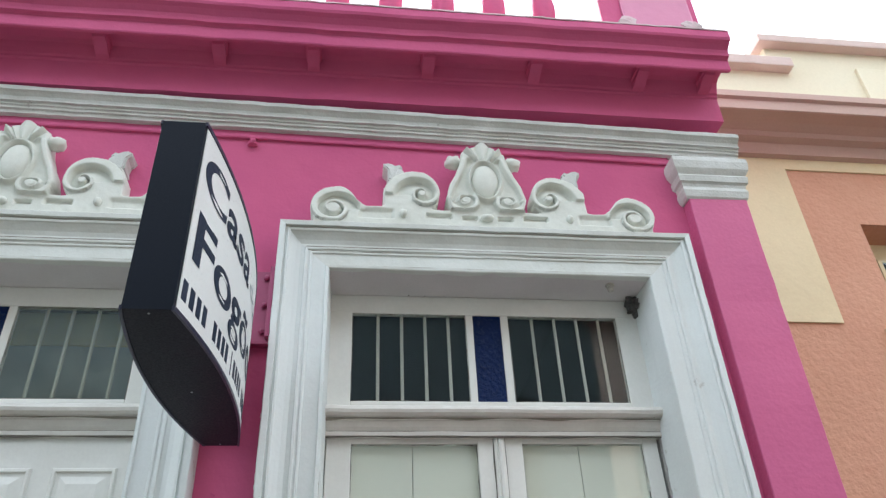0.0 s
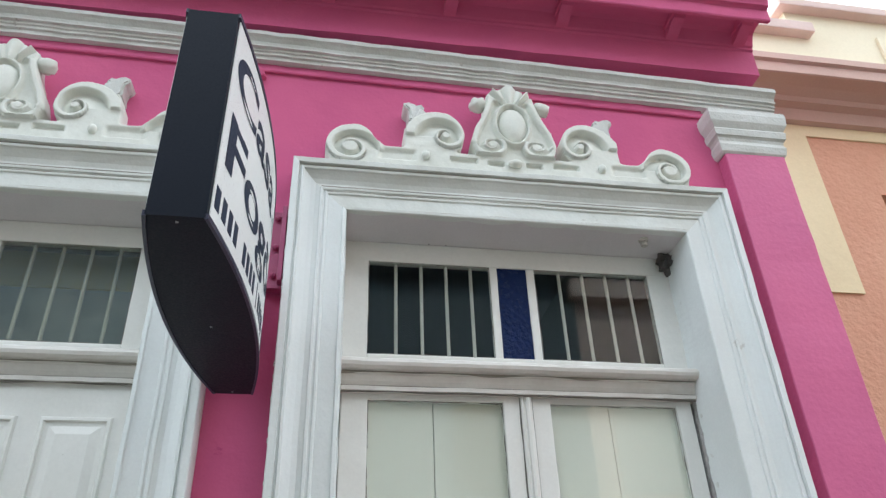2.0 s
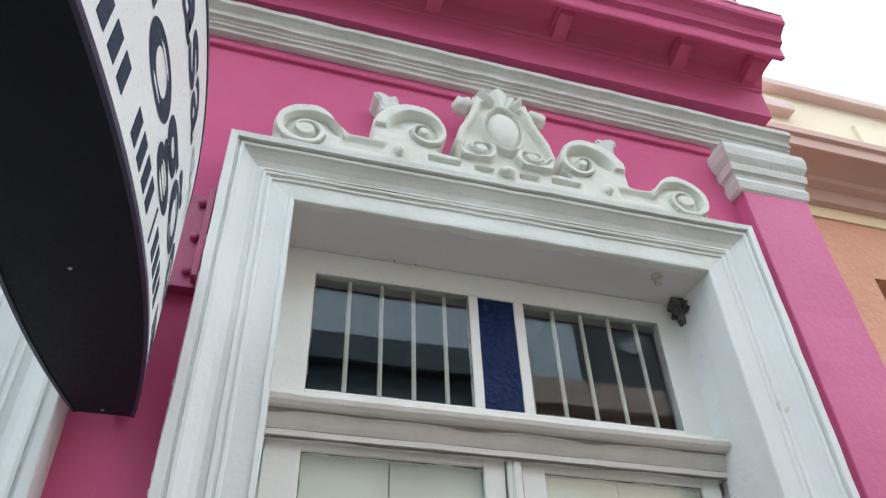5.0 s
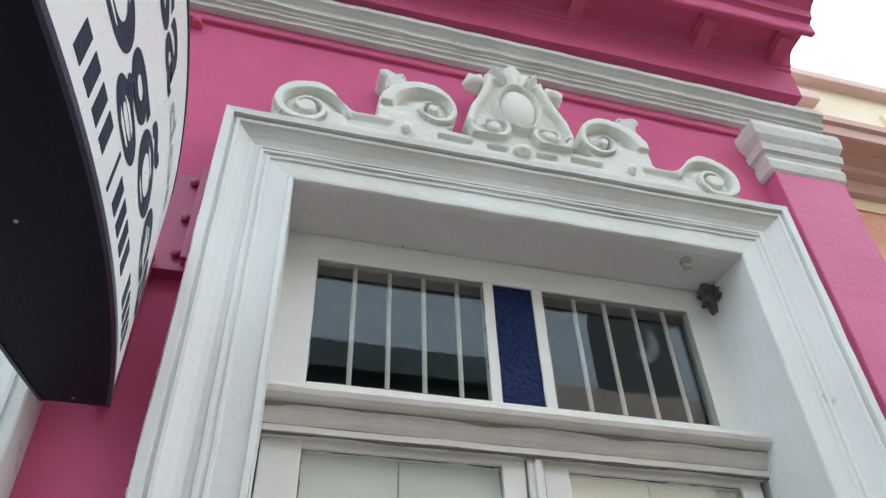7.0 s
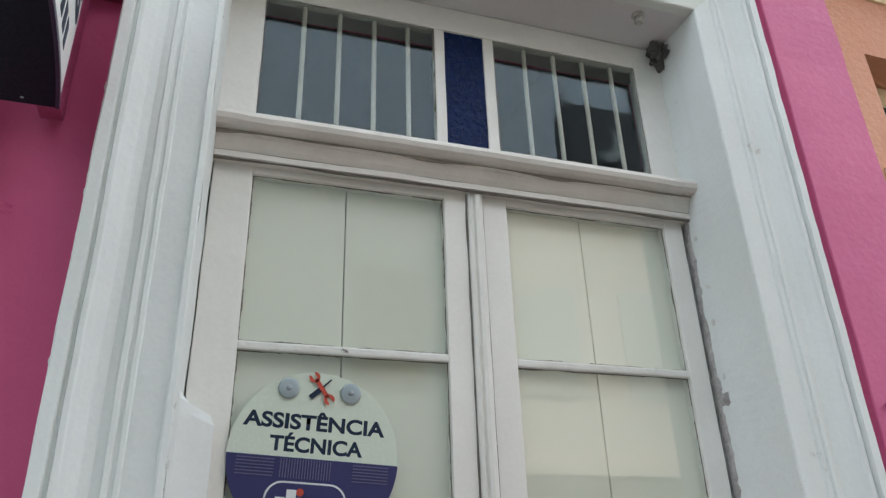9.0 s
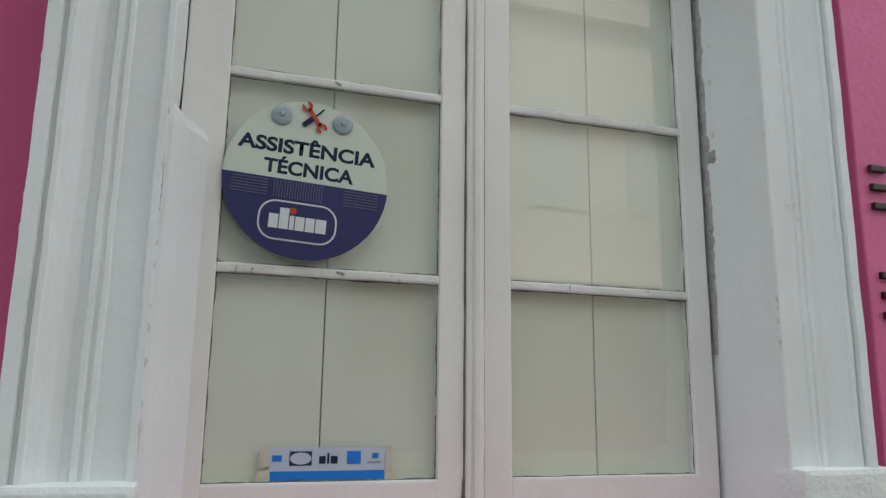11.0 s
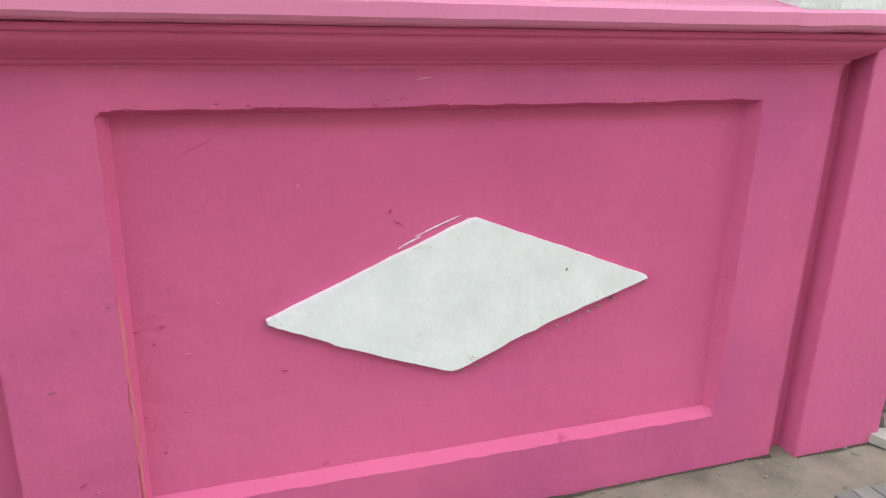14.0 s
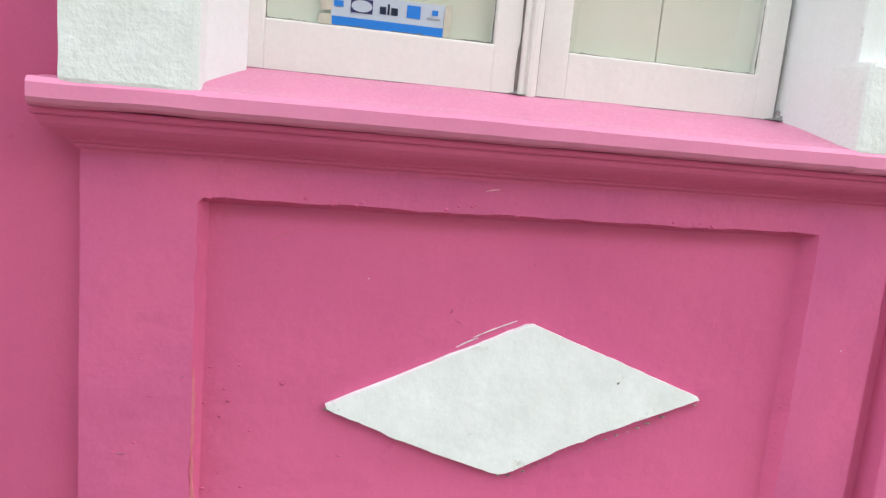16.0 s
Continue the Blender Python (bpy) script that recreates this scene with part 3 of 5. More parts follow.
def crest_shape(X, Z):
    """Signed distance to the crest's outline (negative inside), mirrored about its middle; Z from its foot."""
    x = crest_x(X)
    strip = np.maximum(x - 0.630, np.maximum(Z - 0.060 - 0.032 * step01(0.34, 0.27, x), -Z))
    ridge = np.maximum(np.abs(x - 0.44) - 0.10, np.maximum(Z - 0.098 - np.minimum(0.9 * np.maximum(x - 0.44, 0) ** 2 / 0.08, 0.022), -Z))
    outer = np.hypot((x - 0.562) / 0.86, Z - 0.090) - 0.095
    inner = np.hypot((x - 0.275) / 1.0, Z - 0.168) - 0.110
    stem = np.maximum(np.abs(x - 0.335 - 0.06 * (0.16 - Z)) - 0.050, np.maximum(Z - 0.19, -Z))
    w = np.interp(Z, [0.0, 0.05, 0.08, 0.145, 0.20, 0.26, 0.31, 0.34, 0.37, 0.395, 0.402, 0.410, 0.425, 0.440, 0.448], [0.08, 0.100, 0.118, 0.137, 0.124, 0.100, 0.086, 0.080, 0.076, 0.071, 0.052, 0.044, 0.034, 0.014, -0.02])
    vase = np.maximum(0.8 * (x - w), -Z)
    d = smooth_min(smooth_min(outer, ridge, 0.020), smooth_min(inner, stem, 0.010), 0.010)
    return np.minimum(smooth_min(d, strip, 0.008), vase)


def volute(x, z, cx, cz, R, g, arm, way=1, over=1):
    """Relief of a scroll: a flat raised arm that winds into an eye, g times tighter with each turn, over a hollow that rises towards the next turn."""
    dx, dz = (x - cx) * way, (z - cz) * over
    r, a = np.hypot(dx, dz) + 1e-6, np.mod(np.arctan2(dz, dx), 2 * np.pi)
    u = np.log(r / R) / np.log(g) + a / (2 * np.pi)
    s = np.mod(-u, 1.0)
    band = np.where(s < arm, 1.0, 0.0) + np.where(s >= arm, 1 - step01(arm, arm + 0.09, s) * (1 - 0.62 * np.clip((s - arm - 0.09) / (0.86 - arm), 0, 1) ** 1.2), 0.0)
    band = band - 0.25 * step01(0.94, 1.0, s)
    eye = R / g ** 1.55
    band = np.maximum(band, step01(eye * 1.25, eye * 0.7, r))
    return band, step01(0.12, 0.04, u)


def crest_relief(X, Z, d):
    x = crest_x(X)
    h = 0.080 - 0.012 * step01(0.090, 0.070, Z) * step01(0.34, 0.36, x) * step01(0.48, 0.46, x) * step01(0.036, 0.044, Z)
    b, m = volute(x, Z, 0.562, 0.076, 0.128, 2.7, 0.30, -1)
    m = m * step01(0.450, 0.475, x) * step01(0.012, 0.022, Z)
    h = h * (1 - m) + (0.062 + 0.029 * b) * m
    b, m = volute(x, Z, 0.238, 0.158, 0.152, 4.2, 0.19, 1)
    m = m * step01(0.388, 0.380, x) * step01(0.060, 0.085, Z)
    h = h * (1 - m) + (0.060 + 0.033 * b) * m
    w = np.interp(Z, [0.0, 0.05, 0.08, 0.145, 0.20, 0.26, 0.31, 0.34, 0.44], [0.08, 0.100, 0.118, 0.137, 0.124, 0.100, 0.086, 0.08, 0.08])
    v = (x < w + 0.004) & (Z > 0.088)
    rim = 1 - step01(0.016, 0.028, w - x)
    hv = 0.080 + 0.022 * rim
    b, m = volute(x, Z, 0.070, 0.130, 0.066, 2.5, 0.34, 1, -1)
    m = m * step01(0.165, 0.150, Z)
    hv = hv * (1 - m) + (0.084 + 0.015 * b) * m
    q = np.hypot(x / 0.054, (Z - 0.236) / 0.098)
    hv = np.where(q < 1.12, np.maximum(hv, 0.080), hv)
    hv = hv + (0.104 - hv) * np.exp(-((q - 1.0) / 0.10) ** 2) * (q < 1.3)
    ang = np.abs(np.arctan2(X, Z - 0.300))
    fan = 0.078 + 0.016 * np.abs(np.cos(ang * 6.5)) * step01(0.50, 0.44, ang) + 0.034 * np.exp(-((ang - 0.60) / 0.09) ** 2) + 0.020 * step01(0.72, 0.85, ang)
    top = step01(0.335, 0.352, Z)
    hv = hv * (1 - top) + fan * top
    h = np.where(v, hv, h)
    groove = step01(0.004, -0.002, np.abs(Z - 0.058) - 0.010) * step01(0.115, 0.125, x) * step01(0.225, 0.215, x)
    groove = groove + step01(0.004, -0.002, np.abs(Z - 0.052) - 0.009) * step01(0.030, 0.040, x) * step01(0.088, 0.078, x)
    h = h - 0.016 * groove
    edge = step01(0.0, -0.005, d)
    return h * (0.90 + 0.10 * edge)


def crest_mesh(cx, z0):
    dx = 0.0030
    xs, zs = np.arange(-0.70, 0.7001, dx), np.arange(-0.004, 0.4521, dx)
    X, Zg = np.meshgrid(xs, zs, indexing="ij")
    d = crest_shape(X, Zg)
    e = 1e-4
    gx, gz = (crest_shape(X + e, Zg) - d) / e, (crest_shape(X, Zg + e) - d) / e
    g2 = np.maximum(gx * gx + gz * gz, 0.25)
    inside = d < 0
    out = ~inside
    PX = np.where(out, X - np.clip(d / g2, 0, dx * 1.4) * gx, X)
    PZ = np.where(out, Zg - np.clip(d / g2, 0, dx * 1.4) * gz, Zg)
    H = crest_relief(PX, PZ, np.minimum(crest_shape(PX, PZ), 0))
    keep = inside[:-1, :-1] & inside[1:, :-1] | inside[:-1, 1:] & inside[1:, 1:] | inside[:-1, :-1] & inside[1:, 1:] | inside[1:, :-1] & inside[:-1, 1:] | inside[:-1, :-1] & inside[:-1, 1:] | inside[1:, :-1] & inside[1:, 1:]
    bm = bmesh.new()
    vs = {}

    def at(i, j):
        if (i, j) not in vs:
            p = Vector((cx + PX[i, j], WALL - H[i, j], z0 + PZ[i, j]))
            vs[i, j] = bm.verts.new(p + 0.0014 * noise.noise_vector(p / 0.03) + 0.002 * noise.noise_vector(p / 0.1))
        return vs[i, j]

    for i, j in zip(*np.nonzero(keep)):
        bm.faces.new((at(i, j), at(i + 1, j), at(i + 1, j + 1), at(i, j + 1)))
    rim = [e for e in bm.edges if e.is_boundary]
    made = bmesh.ops.extrude_edge_only(bm, edges=rim)
    for v in made["geom"]:
        if isinstance(v, bmesh.types.BMVert):
            v.co.y = WALL + 0.004
    return bm


CREST_Z = 3.172


def crest(cx):
    ob = thing("window_crest", (cx, 2.75, CREST_Z), "carved white plaster crest of scrolls round an oval shield", "ornament", "crests over the openings")
    part("scrollwork", crest_mesh(cx, CREST_Z), CREST, ob, smooth=True)
    part("oval_shield", ball((cx + 0.002, WALL - 0.080, CREST_Z + 0.236), 0.055, (1.0, 0.50, 1.54), 0.05, 3), CREST, ob, smooth=True)
    for s in (-1, 1):
        part("knob", ball((cx + s * 0.124, WALL - 0.072, CREST_Z + 0.340), 0.030, (1.15, 1.0, 1.0), 0.25, 3), CREST, ob, smooth=True)
        stub = [(0.300, 0.262), (0.306, 0.282), (0.318, 0.291), (0.312, 0.300), (0.322, 0.313), (0.340, 0.309), (0.352, 0.318), (0.372, 0.322), (0.392, 0.314), (0.388, 0.300), (0.374, 0.286), (0.371, 0.262), (0.374, 0.236), (0.350, 0.225)]
        bm = prism([(cx + s * (a + 0.021), CREST_Z + b) for a, b in stub], WALL - 0.078, WALL + 0.004)
        bmesh.ops.recalc_face_normals(bm, faces=bm.faces)
        bmesh.ops.bevel(bm, geom=[e for e in bm.edges if all(v.co.y < WALL - 0.05 for v in e.verts)], offset=0.006, segments=2, affect="EDGES")
        part("leaf_tip", wobble(bm, 0.005, 0.02), WHITE_AGED, ob, "broken weathered leaf tip")
        part("bud", ball((cx + s * 0.333, WALL - 0.080, CREST_Z + 0.062), 0.017, (0.9, 1.2, 1.2), 0.2, 2), CREST, ob, smooth=True)
    part("bud", ball((cx - 0.004, WALL - 0.088, CREST_Z + 0.050), 0.020, (1.4, 1.0, 0.8), 0.1, 2), CREST, ob, smooth=True)
    return ob


main_crest = crest(0.862)
copy_thing(main_crest, pose(0.862 + DOOR, 2.75, CREST_Z))

# ---- sill and apron under the window ----
prof = [(2.689, 1.013), (2.684, 1.021), (2.685, 1.043), (2.692, 1.0515), (2.74, 1.060), (2.86, 1.092), (2.96, 1.112), (3.0, 1.112), (3.0, 0.99), (2.80, 0.99), (2.80, 1.004), (2.715, 1.006), (2.696, 1.009)]
bm = wobble(wobble(run_x(prof, 0.255, 1.48, 0.04), 0.002, 0.14), 0.0007, 0.03)
sill = thing("window_sill", (0.868, 2.75, 0.96), "bright pink painted sill sloping outward below the window", "window sill")
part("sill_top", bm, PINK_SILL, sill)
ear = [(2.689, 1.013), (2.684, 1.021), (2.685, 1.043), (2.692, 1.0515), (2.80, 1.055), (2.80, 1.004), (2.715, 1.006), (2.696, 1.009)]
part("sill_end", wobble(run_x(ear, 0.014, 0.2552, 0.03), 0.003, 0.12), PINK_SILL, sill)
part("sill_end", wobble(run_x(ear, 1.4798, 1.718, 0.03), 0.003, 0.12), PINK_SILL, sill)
mould = [(0.076, 1.010), (0.093, 1.006), (0.095, 1.001), (0.093, 0.996), (0.086, 0.993), (0.086, 0.989), (0.083, 0.982), (0.077, 0.975), (0.069, 0.968), (0.060, 0.962), (0.052, 0.958), (0.050, 0.955), (0.042, 0.951), (0.041, 0.947), (0.034, 0.942), (0.034, 0.936)]


def under_mould(x0, x1):
    a = [((x0 - o + 0.034), WALL, z) for o, z in mould]
    rows = [a]
    for i in range(41):
        rows.append([((x0 - o + 0.034) + (x1 - x0 + 2 * o - 0.068) * i / 40, WALL - o, z) for o, z in mould])
    rows.append([((x1 + o - 0.034), WALL, z) for o, z in mould])
    return loft(rows, closed=False)


part("sill_moulding", wobble(under_mould(0.072, 1.688), 0.0012, 0.14), PINK, sill)

APR = 2.767
PL, PR, PB, PT = 0.256, 1.498, 0.144, 0.874
BX, BZ = 0.017, 0.019


def panel_depth(z):
    """The panel is sunk a little less near its foot."""
    return 0.021 + 0.011 * max(0.0, min(1.0, (z - 0.13) / 0.2))


def apron_mesh(sunken):
    """The raised border, or the sunken panel with its bevels, as one uneven grid."""
    bm = bmesh.new()
    xs = sorted(set(np.round(np.concatenate([np.linspace(0.072, 1.684, 110), [PL, PL + BX, PR, PR - BX]]), 4)))
    zs = sorted(set(np.round(np.concatenate([np.linspace(-0.02, 0.955, 66), [PB, PB + BZ, PT, PT - 0.012]]), 4)))
    inside = lambda x, z: PL - 1e-5 <= x <= PR + 1e-5 and PB - 1e-5 <= z <= PT + 1e-5
    grid = {}

    def at(i, j):
        if (i, j) not in grid:
            x, z = float(xs[i]), float(zs[j])
            inx, inz = min((x - PL) / BX, (PR - x) / BX), min((z - PB) / BZ, (PT - z) / 0.012)
            p = Vector((x, APR + panel_depth(z) * max(0.0, min(1.0, inx, inz)), z))
            w = 0.0025 * noise.noise(p / 0.15) + 0.0012 * noise.noise(p / 0.03)
            edge = 0.004 * noise.noise(Vector((p.x, 3, p.z)) / 0.05) if min(abs(inx), abs(inz)) < 0.6 else 0
            grid[i, j] = bm.verts.new((p.x + edge, p.y + w, p.z + edge))
        return grid[i, j]

    for i in range(len(xs) - 1):
        for j in range(len(zs) - 1):
            if inside((xs[i] + xs[i + 1]) / 2, (zs[j] + zs[j + 1]) / 2) == sunken:
                bm.faces.new((at(i, j), at(i + 1, j), at(i + 1, j + 1), at(i, j + 1)))
    if not sunken:
        rim = [e for e in bm.edges if e.is_boundary and any(v.co.x < 0.08 or v.co.x > 1.67 or v.co.z > 0.94 or v.co.z < 0 for v in e.verts)]
        for v in bmesh.ops.extrude_edge_only(bm, edges=rim)["geom"]:
            if isinstance(v, bmesh.types.BMVert):
                v.co.y = WALL + 0.004
    return bm


apron = thing("window_apron", (0.88, 2.78, 0.0), "pink plaster apron with a sunken panel and white lozenge", "apron")
part("raised_border", apron_mesh(False), PINK_STAINED, apron)
part("sunken_panel", apron_mesh(True), PINK, apron)
corners = [(0.489, 0.489), (0.891, 0.660), (1.295, 0.502), (0.858, 0.338)]
bows = [0.0, 0.0, -0.009, 0.005]
outline = []
for k in range(4):
    a, b = Vector(corners[k]), Vector(corners[(k + 1) % 4])
    side = Vector((a.y - b.y, b.x - a.x)).normalized()
    for i in range(24):
        f = (i + 0.35) / 24
        q = a + (b - a) * f + side * bows[k] * math.sin(math.pi * f)
        p = Vector((q.x, 0, q.y))
        p += (0.004 if k > 1 else 0.0022) * noise.noise_vector(p / 0.03)
        outline.append((p.x, p.z))
bm = prism(outline, 2.786, 2.803)
bmesh.ops.bevel(bm, geom=[e for e in bm.edges if all(v.co.y < 2.79 for v in e.verts)], offset=0.0025, segments=2, affect="EDGES")
part("lozenge", bm, LOZENGE, apron, "white painted plaster lozenge with grey scuffs")


def m_is_on_lozenge(p):
    return abs(p.x - 0.885) / 0.38 + abs(p.y - 0.497) / 0.15 < 1


def scuff(name, p, q, width, mat, bend=0.0, seed=0, label=""):
    """A short uneven streak of paint or a scratch on the panel, from p to q as (x, z)."""
    rnd = random.Random(seed)
    p, q = Vector(p), Vector(q)
    side = Vector((p.y - q.y, q.x - p.x)).normalized()
    top, low = [], []
    for i in range(15):
        f = i / 14
        c = p + (q - p) * f + side * bend * math.sin(math.pi * f)
        w = width * (0.25 + 0.75 * rnd.random()) * math.sin(math.pi * (0.06 + 0.88 * f))
        top.append((c + side * w)[:])
        low.append((c - side * w)[:])
    inset = PL < p.x < PR and PB < p.y < PT
    sunk = max(0.0, min(1.0, (p.x - PL) / BX, (PR - p.x) / BX)) if inset else 0.0
    y = 2.786 if m_is_on_lozenge(p) else APR + panel_depth(p.y) * sunk
    part(name, prism(top + low[::-1], y - 0.0022, y + 0.006), mat, apron, label)


for k, (p, q, w, m) in enumerate((((0.742, 0.6065), (0.785, 0.6265), 0.0014, LOZENGE), ((0.775, 0.627), (0.862, 0.6625), 0.0012, LOZENGE), ((0.60, 0.437), (0.69, 0.411), 0.003, PUTTY_SOFT), ((0.725, 0.674), (0.729, 0.682), 0.0022, MAROON),
                                  ((0.735, 0.660), (0.752, 0.651), 0.0007, MAROON), ((0.37, 0.795), (0.42, 0.82), 0.0004, SALMON_SCUFF), ((0.762, 0.917), (0.790, 0.922), 0.0014, PALE_SCUFF), ((0.780, 0.863), (0.798, 0.866), 0.0010, PALE_SCUFF),
                                  ((0.30, 0.468), (0.306, 0.462), 0.0018, MAROON), ((0.2585, 0.44), (0.2625, 0.15), 0.0058, SALMON_SCUFF), ((0.2575, 0.57), (0.2590, 0.40), 0.0042, SALMON_SCUFF), ((1.60, 0.62), (1.604, 0.623), 0.0014, PALE_SCUFF),
                                  ((0.56, 0.735), (0.563, 0.738), 0.0016, PALE_SCUFF), ((0.885, 0.775), (0.887, 0.777), 0.0014, MAROON), ((0.18, 0.52), (0.192, 0.515), 0.001, MAROON), ((1.09, 0.535), (1.094, 0.541), 0.0016, PUTTY))):
    scuff("paint_scuff", p, q, w, m, 0.001, k)

rnd = random.Random(31)
for k in range(8):
    x, z = (PL + 0.03 + (PR - PL - 0.06) * rnd.random(), 0.18 + 0.62 * rnd.random()) if k < 5 else (0.09 + 0.20 * rnd.random(), 0.12 + 0.5 * rnd.random())
    if not m_is_on_lozenge(Vector((x, z))):
        a, w = rnd.uniform(-0.8, 0.8), rnd.uniform(0.003, 0.010) * (1.4 if k >= 5 else 1.0)
        scuff("paint_scuff", (x, z), (x + w * math.cos(a), z + w * math.sin(a)), rnd.uniform(0.0006, 0.0014), (MAROON, PUTTY_SOFT)[k % 2], 0.0, 100 + k)

# lumps in the paint, and dirt caught on the lozenge's lower edge
def crumbs(name, spots, mat, label):
    bm = bmesh.new()
    for p, r, squash in spots:
        one = ball(p, r, squash, 0.7, 1)
        me = bpy.data.meshes.new("crumb")
        one.to_mesh(me)
        one.free()
        bm.from_mesh(me)
        bpy.data.meshes.remove(me)
    tagged(part(name, bm, mat, apron, label, smooth=True), kind="stuff")


rnd = random.Random(47)
lumps = []
for k in range(150):
    if k < 55:
        x, z, y = PL + 0.01 + (PR - PL - 0.02) * rnd.random() ** 1.3, PT + abs(rnd.gauss(0, 0.006)), APR
    elif k < 85:
        x, z, y = PR - BX * rnd.random(), PB + 0.4 * rnd.random(), APR + 0.014
    elif k < 120:
        x, z, y = rnd.uniform(0.09, PL), rnd.uniform(0.08, 0.6), APR
    else:
        x, z, y = PL + BX + 0.05 * abs(rnd.gauss(0, 1)), rnd.uniform(0.18, 0.6), 2.797
    lumps.append(((x, y, z), 0.0011 + 0.0024 * rnd.random() ** 2, (1.7, 0.45, 0.9)))
crumbs("paint_texture", lumps, PINK, "small lumps in the pink paint")
dirt = []
for k in range(70):
    f = rnd.random()
    low = f < 0.72
    a, b = (Vector(corners[0]), Vector(corners[3])) if low else (Vector(corners[3]), Vector(corners[2]))
    q = a + (b - a) * (f / 0.72 if low else (f - 0.72) / 0.28)
    dirt.append(((q.x + rnd.gauss(0, 0.002), 2.7925 + 0.005 * rnd.random(), q.y + (-0.0025 if low else -0.011) + rnd.gauss(0, 0.0015)), 0.0012 + 0.0026 * rnd.random() ** 2, (1.6, 0.8, 0.7)))
crumbs("edge_dirt", dirt, GRIME, "grey dirt along the lozenge's lower edge")

# ---- the window's joinery ----
win = thing("window_1", (0.868, 2.92, 1.11), "tall white wooden casement window with a barred transom light", "window", kind="structure")


def bar_box(name, parent, x0, x1, y0, y1, z0, z1, mat=WOOD, bevel=0.004, wob=0.0012, label=""):
    bm = a_box(x0, x1, y0, y1, z0, z1, bevel=bevel)
    longest = max(range(3), key=lambda k: (x1 - x0, y1 - y0, z1 - z0)[k])
    bmesh.ops.subdivide_edges(bm, edges=[e for e in bm.edges if abs((e.verts[0].co - e.verts[1].co)[longest]) > 0.2], cuts=14)
    return part(name, wobble(bm, wob, 0.07), mat, parent, label)


def putty(owner, x0, x1, z0, z1, y, seed):
    """A thin cracked line of putty round a pane, uneven in width."""
    rnd = random.Random(seed)
    bm = bmesh.new()
    for a, b, horiz in (((x0, z0), (x1, z0), True), ((x0, z1), (x1, z1), True), ((x0, z0), (x0, z1), False), ((x1, z0), (x1, z1), False)):
        n = 150
        inward = 1 if (a == (x0, z0)) else -1
        prev = None
        for i in range(n + 1):
            f = i / n
            w = max(0.0005, 0.0021 + 0.0032 * noise.noise((f * 7, seed, inward)) + 0.0030 * max(0.0, noise.noise((f * 34, seed, inward * 3))) + 0.0012 * (rnd.random() - 0.5))
            px, pz = a[0] + (b[0] - a[0]) * f, a[1] + (b[1] - a[1]) * f
            q = (px, pz + inward * w) if horiz else (px + inward * w, pz)
            cur = (bm.verts.new((px, y, pz)), bm.verts.new((q[0], y, q[1])))
            if prev:
                bm.faces.new((prev[0], cur[0], cur[1], prev[1]))
            prev = cur
    return part("putty_line", bm, PUTTY, owner, "dark cracked putty")


def transom_light(owner, dx, panes=True):
    part("transom_frame", a_box(0.258 + dx, 1.48 + dx, 2.905, 2.933, 2.893, 2.972, bevel=0.004), WOOD, owner)
    for x0, x1 in ((0.258, 0.345), (1.381, 1.48)):
        bar_box("transom_stile", owner, x0 + dx, x1 + dx, 2.905, 2.933, 2.515, 2.895)
    for x0, x1 in ((0.779, 0.807), (0.916, 0.946)):
        bar_box("transom_mullion", owner, x0 + dx, x1 + dx, 2.907, 2.933, 2.525, 2.895)
    bar_box("transom_sill", owner, 0.345 + dx, 1.381 + dx, 2.905, 2.937, 2.500, 2.538)
    rail = [(2.94, 2.512), (2.885, 2.507), (2.862, 2.504), (2.851, 2.497), (2.847, 2.486), (2.851, 2.475), (2.862, 2.468), (2.880, 2.467), (2.880, 2.459), (2.887, 2.456), (2.893, 2.438), (2.902, 2.424), (2.896, 2.422), (2.896, 2.408), (2.94, 2.405)]
    # strips of grime below the roll, dark enough to hold the grooves' shade too
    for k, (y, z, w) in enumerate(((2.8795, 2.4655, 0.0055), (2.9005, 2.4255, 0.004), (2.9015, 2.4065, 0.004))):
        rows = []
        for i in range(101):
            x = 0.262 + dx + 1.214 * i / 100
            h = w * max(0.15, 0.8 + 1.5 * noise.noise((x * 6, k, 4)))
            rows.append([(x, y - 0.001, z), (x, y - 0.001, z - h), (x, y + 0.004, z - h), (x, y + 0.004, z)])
        part("grime_line", loft(rows), GRIME if k < 2 else PUTTY, owner, "dirt and painted groove shade under the moulded rail")
    part("transom_rail", wobble(run_x(rail, 0.250 + dx, 1.488 + dx, 0.04), 0.0022, 0.08), WOOD_GRIMY, owner, "moulded white rail, grimy underneath")
    for x0, x1 in ((0.345, 0.779), (0.946, 1.381)):
        g = part("transom_pane", a_box(x0 + dx, x1 + dx, 2.9115, 2.9145, 2.538, 2.893), TRANSOM_GLASS if panes else DUSTY_GLASS, owner, "clear glass pane" if panes else "dusty glass pane")
        g.visible_shadow = False
        putty(g, x0 + dx, x1 + dx, 2.538, 2.893, 2.9085, 60 + 7 * x0)
        for k in range(4):
            xc = x0 + (x1 - x0) * (0.225 + 0.207 * k) + dx
            part("bar", lathe([(0.0062, 0), (0.0062, 0.37)], (xc, 2.928, 2.530), 10), BAR, owner, "pale painted bar")
    part("transom_blue_pane", a_box(0.807 + dx, 0.916 + dx, 2.912, 2.920, 2.538, 2.893), BLUE_GLASS, owner, "deep blue rippled glass pane")


transom_light(win, 0.0)


